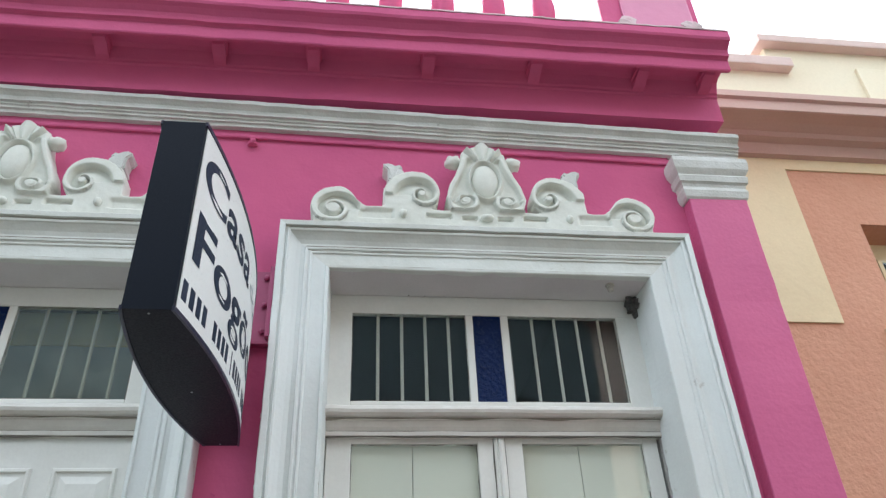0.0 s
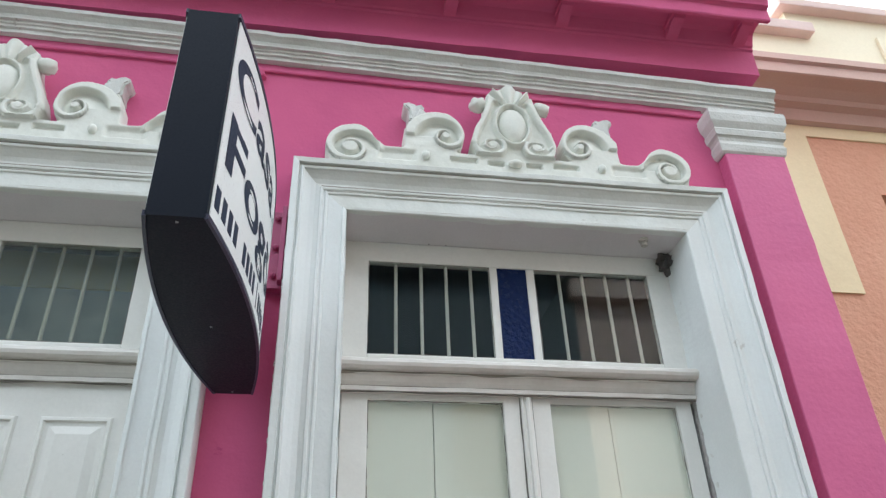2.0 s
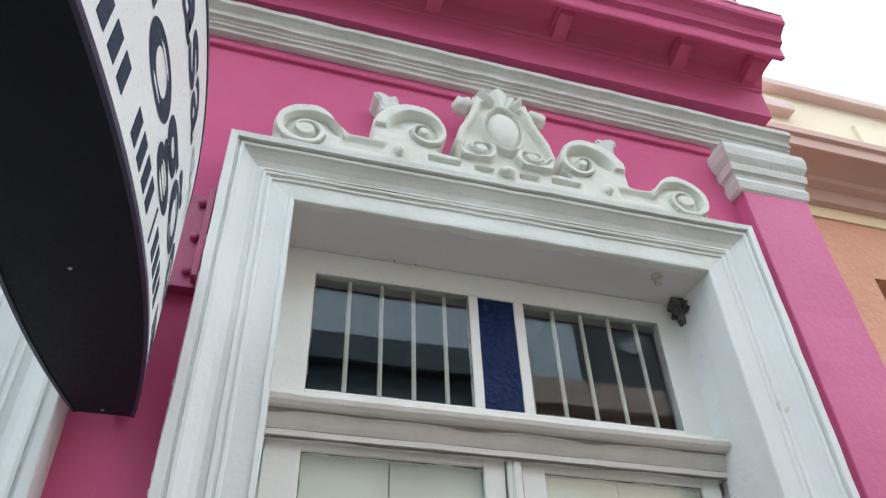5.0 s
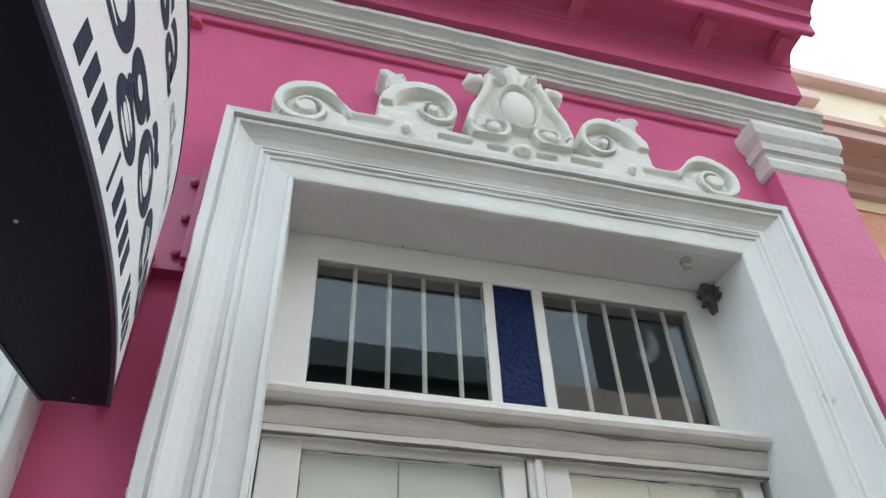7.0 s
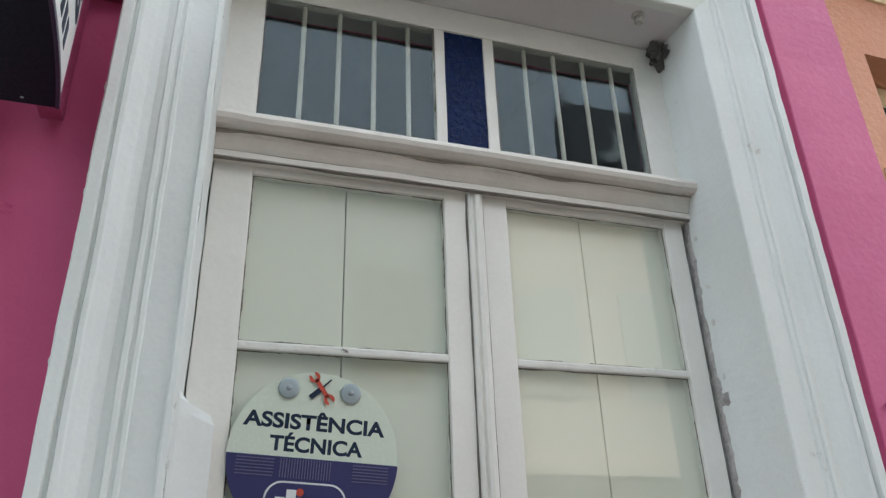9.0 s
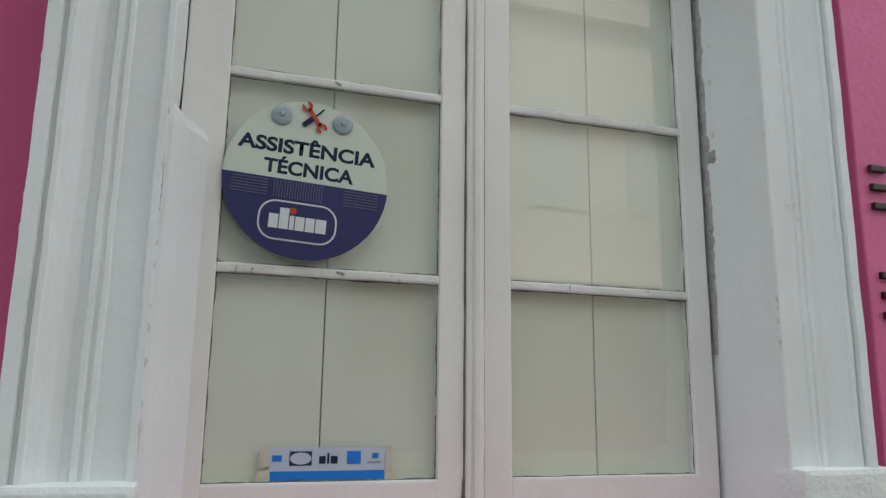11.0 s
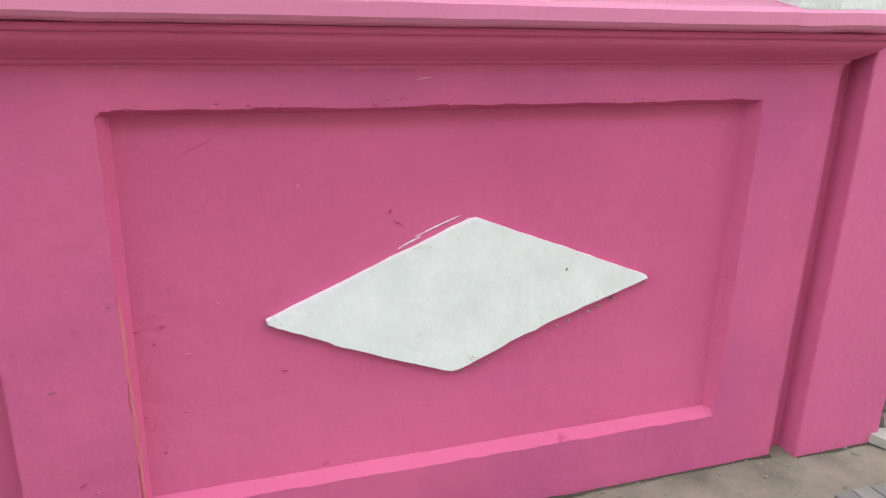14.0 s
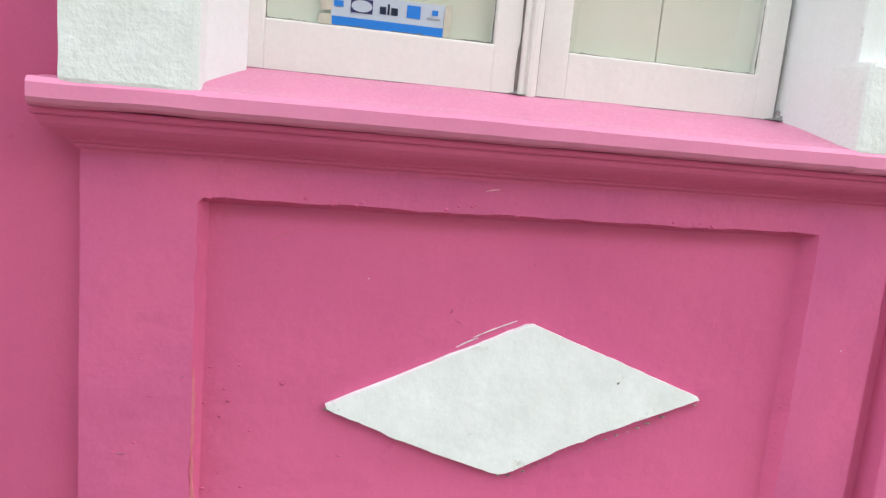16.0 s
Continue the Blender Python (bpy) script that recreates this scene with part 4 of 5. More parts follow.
def casement(name, x0, x1, p0, p1, label, seed):
    ob = thing(name, ((x0 + x1) / 2, 2.93, 1.10), label, "window casement", "casements of the tall window")
    z0, z1 = 1.099, 2.421
    bar_box("stile", ob, x0, p0, 2.922, 2.957, z0, z1)
    bar_box("stile", ob, p1, x1, 2.922, 2.957, z0, z1)
    bar_box("top_rail", ob, p0 - 0.002, p1 + 0.002, 2.923, 2.956, 2.388, z1)
    bar_box("bottom_rail", ob, p0 - 0.002, p1 + 0.002, 2.921, 2.957, z0, 1.197)
    for zc in (1.994, 1.594):
        bar_box("glazing_bar", ob, p0 - 0.002, p1 + 0.002, 2.924, 2.944, zc - 0.010, zc + 0.009, WOOD_CHIPPED, bevel=0.005, label="glazing bar with chipped paint")
    for k, (a, b) in enumerate(((1.197, 1.584), (1.603, 1.984), (2.003, 2.388))):
        bm = a_box(p0, p1, 2.9335, 2.9365, a, b)
        if k == 0:
            for v in bm.verts:
                v.co.y -= 0.036 * (v.co.z - (a + b) / 2) - 0.002
        g = part("pane", bm, GLASS, ob, "clear glass pane")
        g.visible_shadow = False
        putty(g, p0, p1, a, b, 2.9325, seed * 10 + k)
    return ob


left = casement("casement", 0.266, 0.868, 0.352, 0.795, "white wooden casement with three panes and flaking paint", 1)
right = casement("casement", 0.872, 1.456, 0.956, 1.400, "white wooden casement with three panes and flaking paint", 2)
ast = [(0.852, 2.924), (0.853, 2.913), (0.860, 2.909), (0.866, 2.913), (0.869, 2.906), (0.877, 2.904), (0.884, 2.908), (0.891, 2.915), (0.892, 2.924)]
part("astragal", wobble(loft([[(x, y, 1.10 + 1.322 * i / 30) for x, y in ast] for i in range(31)]), 0.0012, 0.08), WOOD, win)
# uneven mortar in the gap between casement and reveal
bm = bmesh.new()
rnd = random.Random(4)
prev = None
for i in range(90):
    z = 1.108 + 1.33 * i / 89
    y = 2.941 + 0.004 * noise.noise((0, 0, z * 9)) - 0.012 * max(0.0, noise.noise((3, 0, z * 14)))
    cur = (bm.verts.new((1.452, y, z)), bm.verts.new((1.462, y - 0.002, z)), bm.verts.new((1.4745, y - 0.006 - 0.006 * rnd.random(), z)))
    if prev:
        bm.faces.new((prev[0], cur[0], cur[1], prev[1]))
        bm.faces.new((prev[1], cur[1], cur[2], prev[2]))
    prev = cur
part("mortar_joint", bm, MORTAR, win, "crumbling grey mortar joint")
bm = bmesh.new()
prev = None
for i in range(110):
    z = 1.46 + 0.965 * i / 109
    reach = max(0.003, (0.010 + 0.009 * noise.noise((5, 0, z * 16)) + 0.008 * noise.noise((5, 2, z * 60))) * min(1.0, (z - 1.44) / 0.25))
    cur = [bm.verts.new(p) for p in ((1.4655, 2.930, z), (1.4655 - 0.002 * rnd.random(), 2.918 - reach * 0.4, z), (1.4660, 2.918 - reach * 0.85, z), (1.4700, 2.916 - reach, z))]
    if prev:
        for q in range(3):
            bm.faces.new((prev[q], cur[q], cur[q + 1], prev[q + 1]))
    prev = cur
part("mortar_edge", bm, MORTAR, win, "ragged grey mortar along the reveal")
bm = ball((1.472, 2.905, 1.93), 0.014, (0.5, 1.6, 1.6), 0.7, 2)
part("mortar_lump", bm, MORTAR, win, "broken patch of mortar")
part("plaster_hole", ball((1.466, 2.888, 2.945), 0.036, (0.8, 0.9, 1.05), 1.1, 3), HOLE, win, "dark hole broken in the plaster")
for i in range(4):
    z = 1.98 + 0.115 * i + 0.03 * rnd.random()
    part("mortar_crumb", ball((1.470, 2.893 - 0.012 * rnd.random(), z), 0.007, (0.4, 1.3, 1.6), 0.7, 1), WHITE_AGED, win)

# open gaps beside the astragal, their shade laid on as dark strips
for xg, wg, kg in ((0.8508, 0.0030, 1), (0.8930, 0.0014, 2)):
    bm = bmesh.new()
    prev = None
    for i in range(90):
        z = 1.100 + 1.318 * i / 89
        w = max(0.0004, wg * (0.75 + 0.9 * noise.noise((kg, 0, z * 11))) + (0.0022 if z < 1.20 and kg == 1 else 0.0))
        cur = [bm.verts.new(p) for p in ((xg - w, 2.9215, z), (xg - w * 0.6, 2.9195, z), (xg + w * 0.6, 2.9195, z), (xg + w, 2.9215, z))]
        if prev:
            for q in range(3):
                bm.faces.new((prev[q], cur[q], cur[q + 1], prev[q + 1]))
        prev = cur
    part("gap_filler", bm, PUTTY, win, "dark strip for the shaded gap between the casements")

# dirt where the casements meet the sill
bm = bmesh.new()
prev = None
for i in range(120):
    x = 0.268 + 1.196 * i / 119
    far = max(0.0, 1 - abs(x - 0.853) / 0.03) + max(0.0, 1 - abs(x - 1.452) / 0.04) + 0.6 * max(0.0, 1 - abs(x - 0.275) / 0.03)
    w = max(0.0006, 0.0022 * (0.6 + 1.6 * noise.noise((x * 14, 8, 0))) + 0.011 * far)
    cur = [bm.verts.new(p) for p in ((x, 2.9195, 1.099 + w), (x, 2.9185, 1.1015), (x, 2.915 - w * 1.4, 1.1038))]
    if prev:
        for q in range(2):
            bm.faces.new((prev[q], cur[q], cur[q + 1], prev[q + 1]))
    prev = cur
part("dirt_line", bm, MORTAR, win, "grey dirt along the foot of the casements")

for k in range(9):
    part("mortar_crumb", ball((0.268 + 0.052 * rnd.random(), 2.902 + 0.010 * rnd.random(), 1.103 + 0.006 * rnd.random()), 0.003 + 0.004 * rnd.random(), (1.3, 1.0, 0.8), 0.8, 1), (MORTAR, WHITE_AGED, PUTTY_SOFT)[k % 3], win)
for k in range(7):
    part("mortar_crumb", ball((1.452 + 0.016 * rnd.random(), 2.905 + 0.012 * rnd.random(), 1.103 + 0.02 * rnd.random() ** 2), 0.003 + 0.004 * rnd.random(), (1.2, 1.0, 0.8), 0.8, 1), MORTAR, win)

# inner shutters behind the panes, each of two boards
for x0, xm, x1 in ((0.30, 0.566, 0.862), (0.878, 1.166, 1.44)):
    sh = thing("inner_shutter", ((x0 + x1) / 2, 2.98, 1.12), "closed cream wooden inner shutter of two boards", "shutter", "inner shutters")
    part("board", a_box(x0, xm - 0.0012, 2.9505, 2.985, 1.10, 2.43, bevel=0.002), CREAM, sh)
    part("board", a_box(xm + 0.0012, x1, 2.951, 2.985, 1.10, 2.43, bevel=0.002), CREAM, sh)

for xh, yh, rh in ((0.560, 2.898, 0.0035), (0.623, 2.902, 0.0025)):
    part("nail_hole", ball((xh, yh, 2.9725), rh, (1, 1, 0.8), 0.2, 1), PUTTY, surr, "dark nail hole")

# porcelain lamp socket in the soffit
sock = thing("lamp_socket", (1.338, 2.79, 2.972), "old porcelain lamp socket without a bulb on the soffit", "lamp socket")
part("base", lathe([(0.017, 0.0), (0.018, -0.006), (0.015, -0.01)], (1.338, 2.79, 2.979), 16), PORCELAIN, sock, smooth=True)
part("socket", lathe([(0.012, 0.0), (0.012, -0.02), (0.009, -0.022), (0.004, -0.016)], (1.338, 2.79, 2.97), 16), PORCELAIN, sock, smooth=True)

# ---- round workshop notice on the pane ----
notice = thing("round_notice", (0.515, 2.9165, 1.79), "round acrylic repair service notice hung on the window pane", "sign")
NC, NR, TILT_N = Vector((0.5135, 0, 1.777)), 0.164, radians(3.4)


def on_notice(u, v, y):
    """A point of the tilted notice: u to the right and v up from its middle."""
    return (NC.x + u * math.cos(TILT_N) + v * math.sin(TILT_N), y, NC.z - u * math.sin(TILT_N) + v * math.cos(TILT_N))


def notice_plate(name, uv, y0, y1, mat, label=""):
    bm = prism([(on_notice(u, v, 0)[0], on_notice(u, v, 0)[2]) for u, v in uv], y0, y1)
    return part(name, bm, mat, notice, label)


def notice_words(name, text, u0, v0, w, h, y, mat, weight=0.0075):
    bm = fit_letters(lettering(text, 1.0, weight * 4.5), w, h)
    for v in bm.verts:
        v.co = Vector(on_notice(u0 + v.co.x, v0 + v.co.y, y))
    return part(name, bm, mat, notice)


arc = [(NR * math.cos(a), NR * math.sin(a)) for a in np.linspace(0, 2 * math.pi, 64, endpoint=False)]
notice_plate("disc", arc, 2.9155, 2.9195, ACRYLIC, "milky clear acrylic disc")
cut = -0.006
a0 = math.asin(cut / NR)
low = [(NR * math.cos(a), NR * math.sin(a)) for a in np.linspace(math.pi - a0, 2 * math.pi + a0, 48)]
notice_plate("lower_field", low, 2.9130, 2.9147, NAVY, "printed navy field")
for k in range(19):
    u = -0.063 + k * 0.0052
    notice_plate("printed_line", [(u, -0.044), (u + 0.0016, -0.044), (u + 0.0016, -0.008), (u, -0.008)], 2.9120, 2.9129, NAVY_LIGHT)
for k in range(6):
    for s in (-1, 1):
        v = -0.011 - k * 0.006
        notice_plate("printed_line", [(s * 0.075, v), (s * 0.145, v), (s * 0.145, v - 0.0018), (s * 0.075, v - 0.0018)], 2.9120, 2.9129, NAVY_LIGHT)
notice_words("heading", "ASSISTÊNCIA", -0.142, 0.047, 0.276, 0.038, 2.9152, INK, 0.0075)
notice_words("heading", "TÉCNICA", -0.088, 0.004, 0.180, 0.037, 2.9152, INK, 0.0075)


def badge(w, h, r, n=8):
    pts = []
    for cx, cz, s in ((w - r, h - r, 0), (-w + r, h - r, 1), (-w + r, -h + r, 2), (w - r, -h + r, 3)):
        pts += [(cx + r * math.cos((s + i / n) * math.pi / 2), cz + r * math.sin((s + i / n) * math.pi / 2)) for i in range(n + 1)]
    return pts


notice_plate("badge_rim", [(u - 0.010, v - 0.09) for u, v in badge(0.077, 0.040, 0.033)], 2.9115, 2.9123, PALE, "white badge outline")
notice_plate("badge_field", [(u - 0.010, v - 0.09) for u, v in badge(0.0735, 0.0365, 0.030)], 2.9107, 2.9114, NAVY)
for k, (u, w, h) in enumerate(((-0.066, 0.018, 0.028), (-0.046, 0.018, 0.042), (-0.026, 0.009, 0.028), (-0.015, 0.018, 0.028), (0.005, 0.018, 0.028), (0.025, 0.021, 0.028))):
    notice_plate("badge_bar", [(u, -0.107), (u + w, -0.107), (u + w, -0.107 + h), (u, -0.107 + h)], 2.9099, 2.9106, PALE)
notice_plate("badge_dot", [(-0.021 + 0.007 * math.cos(a), -0.069 + 0.007 * math.sin(a)) for a in np.linspace(0, 6.28, 14, endpoint=False)], 2.9099, 2.9106, RED)
# crossed spanner and screwdriver
def stroke(u0, v0, u1, v1, w):
    d = Vector((u1 - u0, v1 - v0)).normalized() * w
    return [(u0 - d.y, v0 + d.x), (u0 + d.y, v0 - d.x), (u1 + d.y, v1 - d.x), (u1 - d.y, v1 + d.x)]


notice_plate("screwdriver_print", stroke(-0.020, 0.112, -0.002, 0.130, 0.005), 2.9120, 2.9140, INK)
notice_plate("screwdriver_print", stroke(-0.002, 0.130, 0.018, 0.152, 0.0015), 2.9120, 2.9140, INK)
notice_plate("spanner_print", stroke(-0.012, 0.148, 0.013, 0.116, 0.0042), 2.9113, 2.9119, RED)
for s, (cu, cv, op) in enumerate(((-0.016, 0.153, 2.24), (0.017, 0.111, 5.38))):
    ring = [(cu + 0.011 * math.cos(a), cv + 0.011 * math.sin(a)) for a in np.linspace(op + 0.6, op + 5.7, 14)]
    ring += [(cu + 0.0045 * math.cos(a), cv + 0.0045 * math.sin(a)) for a in np.linspace(op + 5.4, op + 0.9, 10)]
    notice_plate("spanner_print", ring, 2.9113, 2.9119, RED)
for u, v in ((-0.064, 0.126), (0.059, 0.128)):
    c = on_notice(u, v, 2.9120)
    cup = part("suction_cup", ball(c, 0.021, (1, 0.16, 1), 0.0, 3), CUP, notice, "clear suction cup", smooth=True)
    part("cup_nub", ball((c[0], 2.9090, c[2]), 0.006, (1, 0.5, 1), 0.0, 2), GREY_INK, cup, smooth=True)

# ---- card sticker at the foot of the pane ----
card = thing("payment_sticker", (0.58, 2.94, 1.198), "torn pale blue payment card sticker inside the pane", "sticker")


def card_plate(name, x0, x1, z0, z1, y, mat, label=""):
    return part(name, a_box(x0, x1, y, y + 0.0006, z0, z1), mat, card, label)


card_plate("sheet", 0.472, 0.694, 1.199, 1.259, 2.9385, PALE_BLUE)
card_plate("blue_strip", 0.474, 0.692, 1.199, 1.216, 2.9375, BLUE, "bright blue strip")
card_plate("printed_mark", 0.477, 0.495, 1.234, 1.245, 2.9375, BLUE)
card_plate("printed_box", 0.509, 0.551, 1.226, 1.252, 2.9375, NAVY)
part("printed_oval", prism([(0.530 + 0.020 * math.cos(a), 1.239 + 0.011 * math.sin(a)) for a in np.linspace(0, 6.28, 24, endpoint=False)], 2.9366, 2.9372), PALE_BLUE, card)
for x, w in ((0.565, 0.012), (0.580, 0.004), (0.587, 0.013)):
    card_plate("printed_mark", x, x + w, 1.229, 1.229 + (0.020 if w < 0.01 else 0.014), 2.9375, INK)
card_plate("printed_box", 0.618, 0.645, 1.228, 1.252, 2.9375, BLUE)
card_plate("printed_mark", 0.658, 0.685, 1.229, 1.233, 2.9375, GREY_INK)
card_plate("printed_mark", 0.668, 0.680, 1.238, 1.248, 2.9375, BLUE)
for x0, x1, z0, z1 in ((0.448, 0.475, 1.198, 1.220), (0.452, 0.474, 1.224, 1.262), (0.692, 0.708, 1.2, 1.262)):
    bm = prism([(x0 + 0.004 * rnd.random(), z0), (x1, z0 + 0.002), (x1 - 0.002, z1), ((x0 + x1) / 2, z1 - 0.004 * rnd.random()), (x0 + 0.003, z1 - 0.003), (x0, (z0 + z1) / 2)], 2.9372, 2.9382)
    part("tape", bm, TAPE, card, "torn yellowed adhesive tape")

# ---- the panelled door next to it, seen behind the sign ----
door = thing("door_1", (0.868 + DOOR, 2.93, 0.0), "white panelled wooden double door under a barred transom light", "door", kind="structure")
transom_light(door, DOOR, False)
for x0, x1 in ((0.275, 0.866), (0.870, 1.468)):
    x0, x1 = x0 + DOOR, x1 + DOOR
    leaf = part("door_leaf", a_box(x0, x1, 2.915, 2.96, 0.02, 2.421, bevel=0.003), WOOD, door)
    xm = (x0 + x1) / 2
    for a, b in ((x0 + 0.065, xm - 0.03), (xm + 0.03, x1 - 0.065)):
        for z0, z1 in ((1.45, 2.305), (0.25, 1.25)):
            rows = [[(a, 2.916, z0), (b, 2.916, z0), (b, 2.916, z1), (a, 2.916, z1)]]
            for o, y in ((0.006, 2.906), (0.014, 2.905), (0.018, 2.913), (0.03, 2.913), (0.055, 2.905), (0.06, 2.905)):
                rows.append([(a + o, y, z0 + o), (b - o, y, z0 + o), (b - o, y, z1 - o), (a + o, y, z1 - o)])
            part("door_panel", loft(rows), WOOD, leaf)

# boards added to give the door's transom panes their grey and yellowish tones
backing = thing("door_partition", (0.868 + DOOR, 3.16, 2.3), "added grey board with an ochre upper board behind the door's transom light", "partition", kind="structure")
part("board", a_box(OPEN_L + DOOR - 0.05, OPEN_R + DOOR + 0.05, 3.16, 3.19, 2.3, 2.86), material("dull_grey_board", (0.40, 0.42, 0.39), 0.8, second=(0.22, 0.25, 0.25), scale=5.0, patch=0.3, grain=30), backing)
part("upper_board", a_box(OPEN_L + DOOR - 0.05, OPEN_R + DOOR + 0.05, 3.15, 3.19, 2.86, 3.0), material("ochre_board", (0.42, 0.36, 0.15), 0.8, second=(0.30, 0.27, 0.14), scale=4.0, patch=0.3, grain=30), backing, "added ochre board for the pane's yellowish reflection")
# cables mirrored in the panes, modelled as dark strands behind them
for za, zb in ((2.56, 2.64), (2.585, 2.655)):
    cable = [[(1.0 + DOOR + 0.42 * i / 16, 3.148 + 0.004 * math.cos(q), za + (zb - za) * i / 16 - 0.03 * math.sin(math.pi * i / 16) + 0.004 * math.sin(q)) for q in (0, 2.1, 4.2)] for i in range(17)]
    part("cable", loft(cable), IRON, backing, "dark cable, a reflection modelled behind the pane")

# ---- the hanging box sign ----
sign = thing("projecting_sign", (-0.035, 2.59, 2.26), "black box sign with bulging white faces and dark lettering", "sign")
S0, S1 = 1.69, 2.592


def sign_mid(f):
    return -0.050 + 0.022 * f


def sign_half(f):
    return 0.0475 + 0.042 * (1 - (2 * f - 1) ** 2)


def sign_z(f, up):
    return (2.70 if up else 2.215) + 0.05 * f


fs = [i / 24 for i in range(25)]
rows = [[(sign_mid(f) + sign_half(f), S0 + (S1 - S0) * f, sign_z(f, False)), (sign_mid(f) + sign_half(f), S0 + (S1 - S0) * f, sign_z(f, True)),
         (sign_mid(f) - sign_half(f), S0 + (S1 - S0) * f, sign_z(f, True)), (sign_mid(f) - sign_half(f), S0 + (S1 - S0) * f, sign_z(f, False))] for f in fs]
part("case", loft(rows), BLACK, sign, "black sheet case")


def face_point(f, g, s, lift):
    """f along the sign from the street end, g up its face, s the side."""
    return (sign_mid(f) + s * (sign_half(f) + lift), S0 + (S1 - S0) * f, sign_z(f, False) + 0.485 * g)


for s in (1, -1):
    ff = [0.012 + 0.976 * i / 24 for i in range(25)]
    part("face_panel", loft([[face_point(f, 0.022, s, 0.0), face_point(f, 0.022, s, 0.002), face_point(f, 0.978, s, 0.002), face_point(f, 0.978, s, 0.0)] for f in ff]), FACE, sign, "white face panel")
    for g0, g1 in ((-0.004, 0.018), (0.982, 1.004)):
        part("rim", loft([[face_point(f, g0, s, -0.002), face_point(f, g0, s, 0.004), face_point(f, g1, s, 0.004), face_point(f, g1, s, -0.002)] for f in fs]), RIM, sign, "dark blue edge strip")


def sign_words(name, text, f0, f1, g0, g1, mat, weight):
    bm = fit_letters(lettering(text, 1.0, weight), 1.0, 1.0)
    bmesh.ops.triangulate(bm, faces=bm.faces)
    for v in bm.verts:
        v.co = Vector(face_point(f0 + (f1 - f0) * v.co.x, g0 + (g1 - g0) * v.co.y, 1, 0.0026))
    return part(name, bm, mat, sign)


sign_words("lettering", "Casa", 0.035, 0.575, 0.665, 0.895, INK, 0.022)
sign_words("lettering", "dos", 0.61, 0.90, 0.70, 0.80, GREY_INK, 0.01)
sign_words("lettering", "Fogões", 0.042, 0.970, 0.205, 0.545, INK, 0.022)
for f0, f1, count, ink, gap in ((0.022, 0.415, 9, INK, 4), (0.487, 0.890, 9, INK, 4)):
    for k in range(count):
        if k != gap:
            a = f0 + (f1 - f0) * k / count
            b = a + (f1 - f0) / count * 0.62
            part("number_bar", loft([[face_point(f, 0.075, 1, 0.0012), face_point(f, 0.075, 1, 0.0027), face_point(f, 0.170, 1, 0.0027), face_point(f, 0.170, 1, 0.0012)] for f in (a, b)]), ink, sign)
part("divider", loft([[face_point(f, 0.06, 1, 0.0012), face_point(f, 0.06, 1, 0.0027), face_point(f, 0.185, 1, 0.0027), face_point(f, 0.185, 1, 0.0012)] for f in (0.448, 0.456)]), INK, sign)
for f, side in ((0.02, 0), (0.5, 0), (0.98, 0)):
    part("rivet", ball((sign_mid(f), S0 + (S1 - S0) * f, sign_z(f, False) - 0.0005), 0.0028, (1, 1, 0.4)), GREY_INK, sign)

# bracket's pink darkened to carry the shade beside the sign
STEEL_PINK = material("shaded_pink_painted_steel", (0.44, 0.078, 0.18), 0.5, second=(0.36, 0.06, 0.15), scale=9.0, grain=150, relief=0.1, spots=(0.28, 0.09, 0.12), spot_scale=20, spot_level=0.66)
brk = thing("sign_bracket", (0.02, 2.78, 2.85), "pink painted steel bracket, shade in its colour, bolting the sign to the wall", "bracket")
part("wall_plate", a_box(-0.075, 0.058, 2.775, 2.80, 2.70, 2.985, bevel=0.003), STEEL_PINK, brk)
part("flange", a_box(0.045, 0.060, 2.735, 2.80, 2.70, 2.985, bevel=0.003), STEEL_PINK, brk)
part("arm", a_box(-0.05, -0.01, 2.585, 2.78, 2.36, 2.72, bevel=0.003), STEEL_PINK, brk)
part("lower_lip", a_box(-0.075, 0.062, 2.765, 2.80, 2.685, 2.70, bevel=0.002), STEEL_PINK, brk)
for z in (2.735, 2.84, 2.955):
    part("bolt", ball((0.03, 2.768, z), 0.011, (1, 0.8, 1), 0.1), STEEL_PINK, brk)
bolt = thing("wall_bolt", (-0.088, 2.79, 3.63), "pink painted bolt head in the wall", "bolt")
part("head", ball((-0.088, 2.785, 3.63), 0.014, (1, 1, 1), 0.15), PINK, bolt)
part("washer", lathe([(0.02, 0), (0.02, 0.004)], (-0.088, 2.79, 3.61), 12), PINK, bolt)

# house numerals, as plain bars on the pilaster
for z in (1.842, 1.591):
    num = thing("house_numeral", (1.795, 2.737, z), "dark iron house numeral fixed to the pink pilaster", "numeral", "house numerals")
    for dz in (-0.045, 0.0, 0.045):
        part("bar", a_box(1.772, 1.822, 2.728, 2.740, z + dz - 0.008, z + dz + 0.008, bevel=0.003), IRON, num)

# ---- the neighbour's house ----
NY = 3.58
nb = thing("neighbour_house", (5.0, NY, 0.0), "salmon and cream neighbouring house with a stepped parapet", "house")
for x0, x1, z0, z1 in ((2.0, 3.255, 0, 4.86), (3.255, 4.3, 0, 3.245), (3.255, 4.3, 3.925, 4.86), (4.3, 9.0, 0, 4.86)):
    part("wall", a_box(x0, x1, NY, NY + 0.3, z0, z1), ORANGE, nb)
part("cream_strip", wobble(a_box(2.0, 2.905, NY - 0.012, NY, 3.265, 4.44), 0.002, 0.2), YELLOW, nb, "cream painted vertical strip")
part("cream_strip", wobble(a_box(2.905, 9.0, NY - 0.012, NY, 4.31, 4.44), 0.002, 0.2), YELLOW, nb, "cream painted band")
part("cream_strip", a_box(3.13, 3.25, NY - 0.03, NY, 2.6, 3.24, bevel=0.004), YELLOW, nb, "cream painted trim under the window")
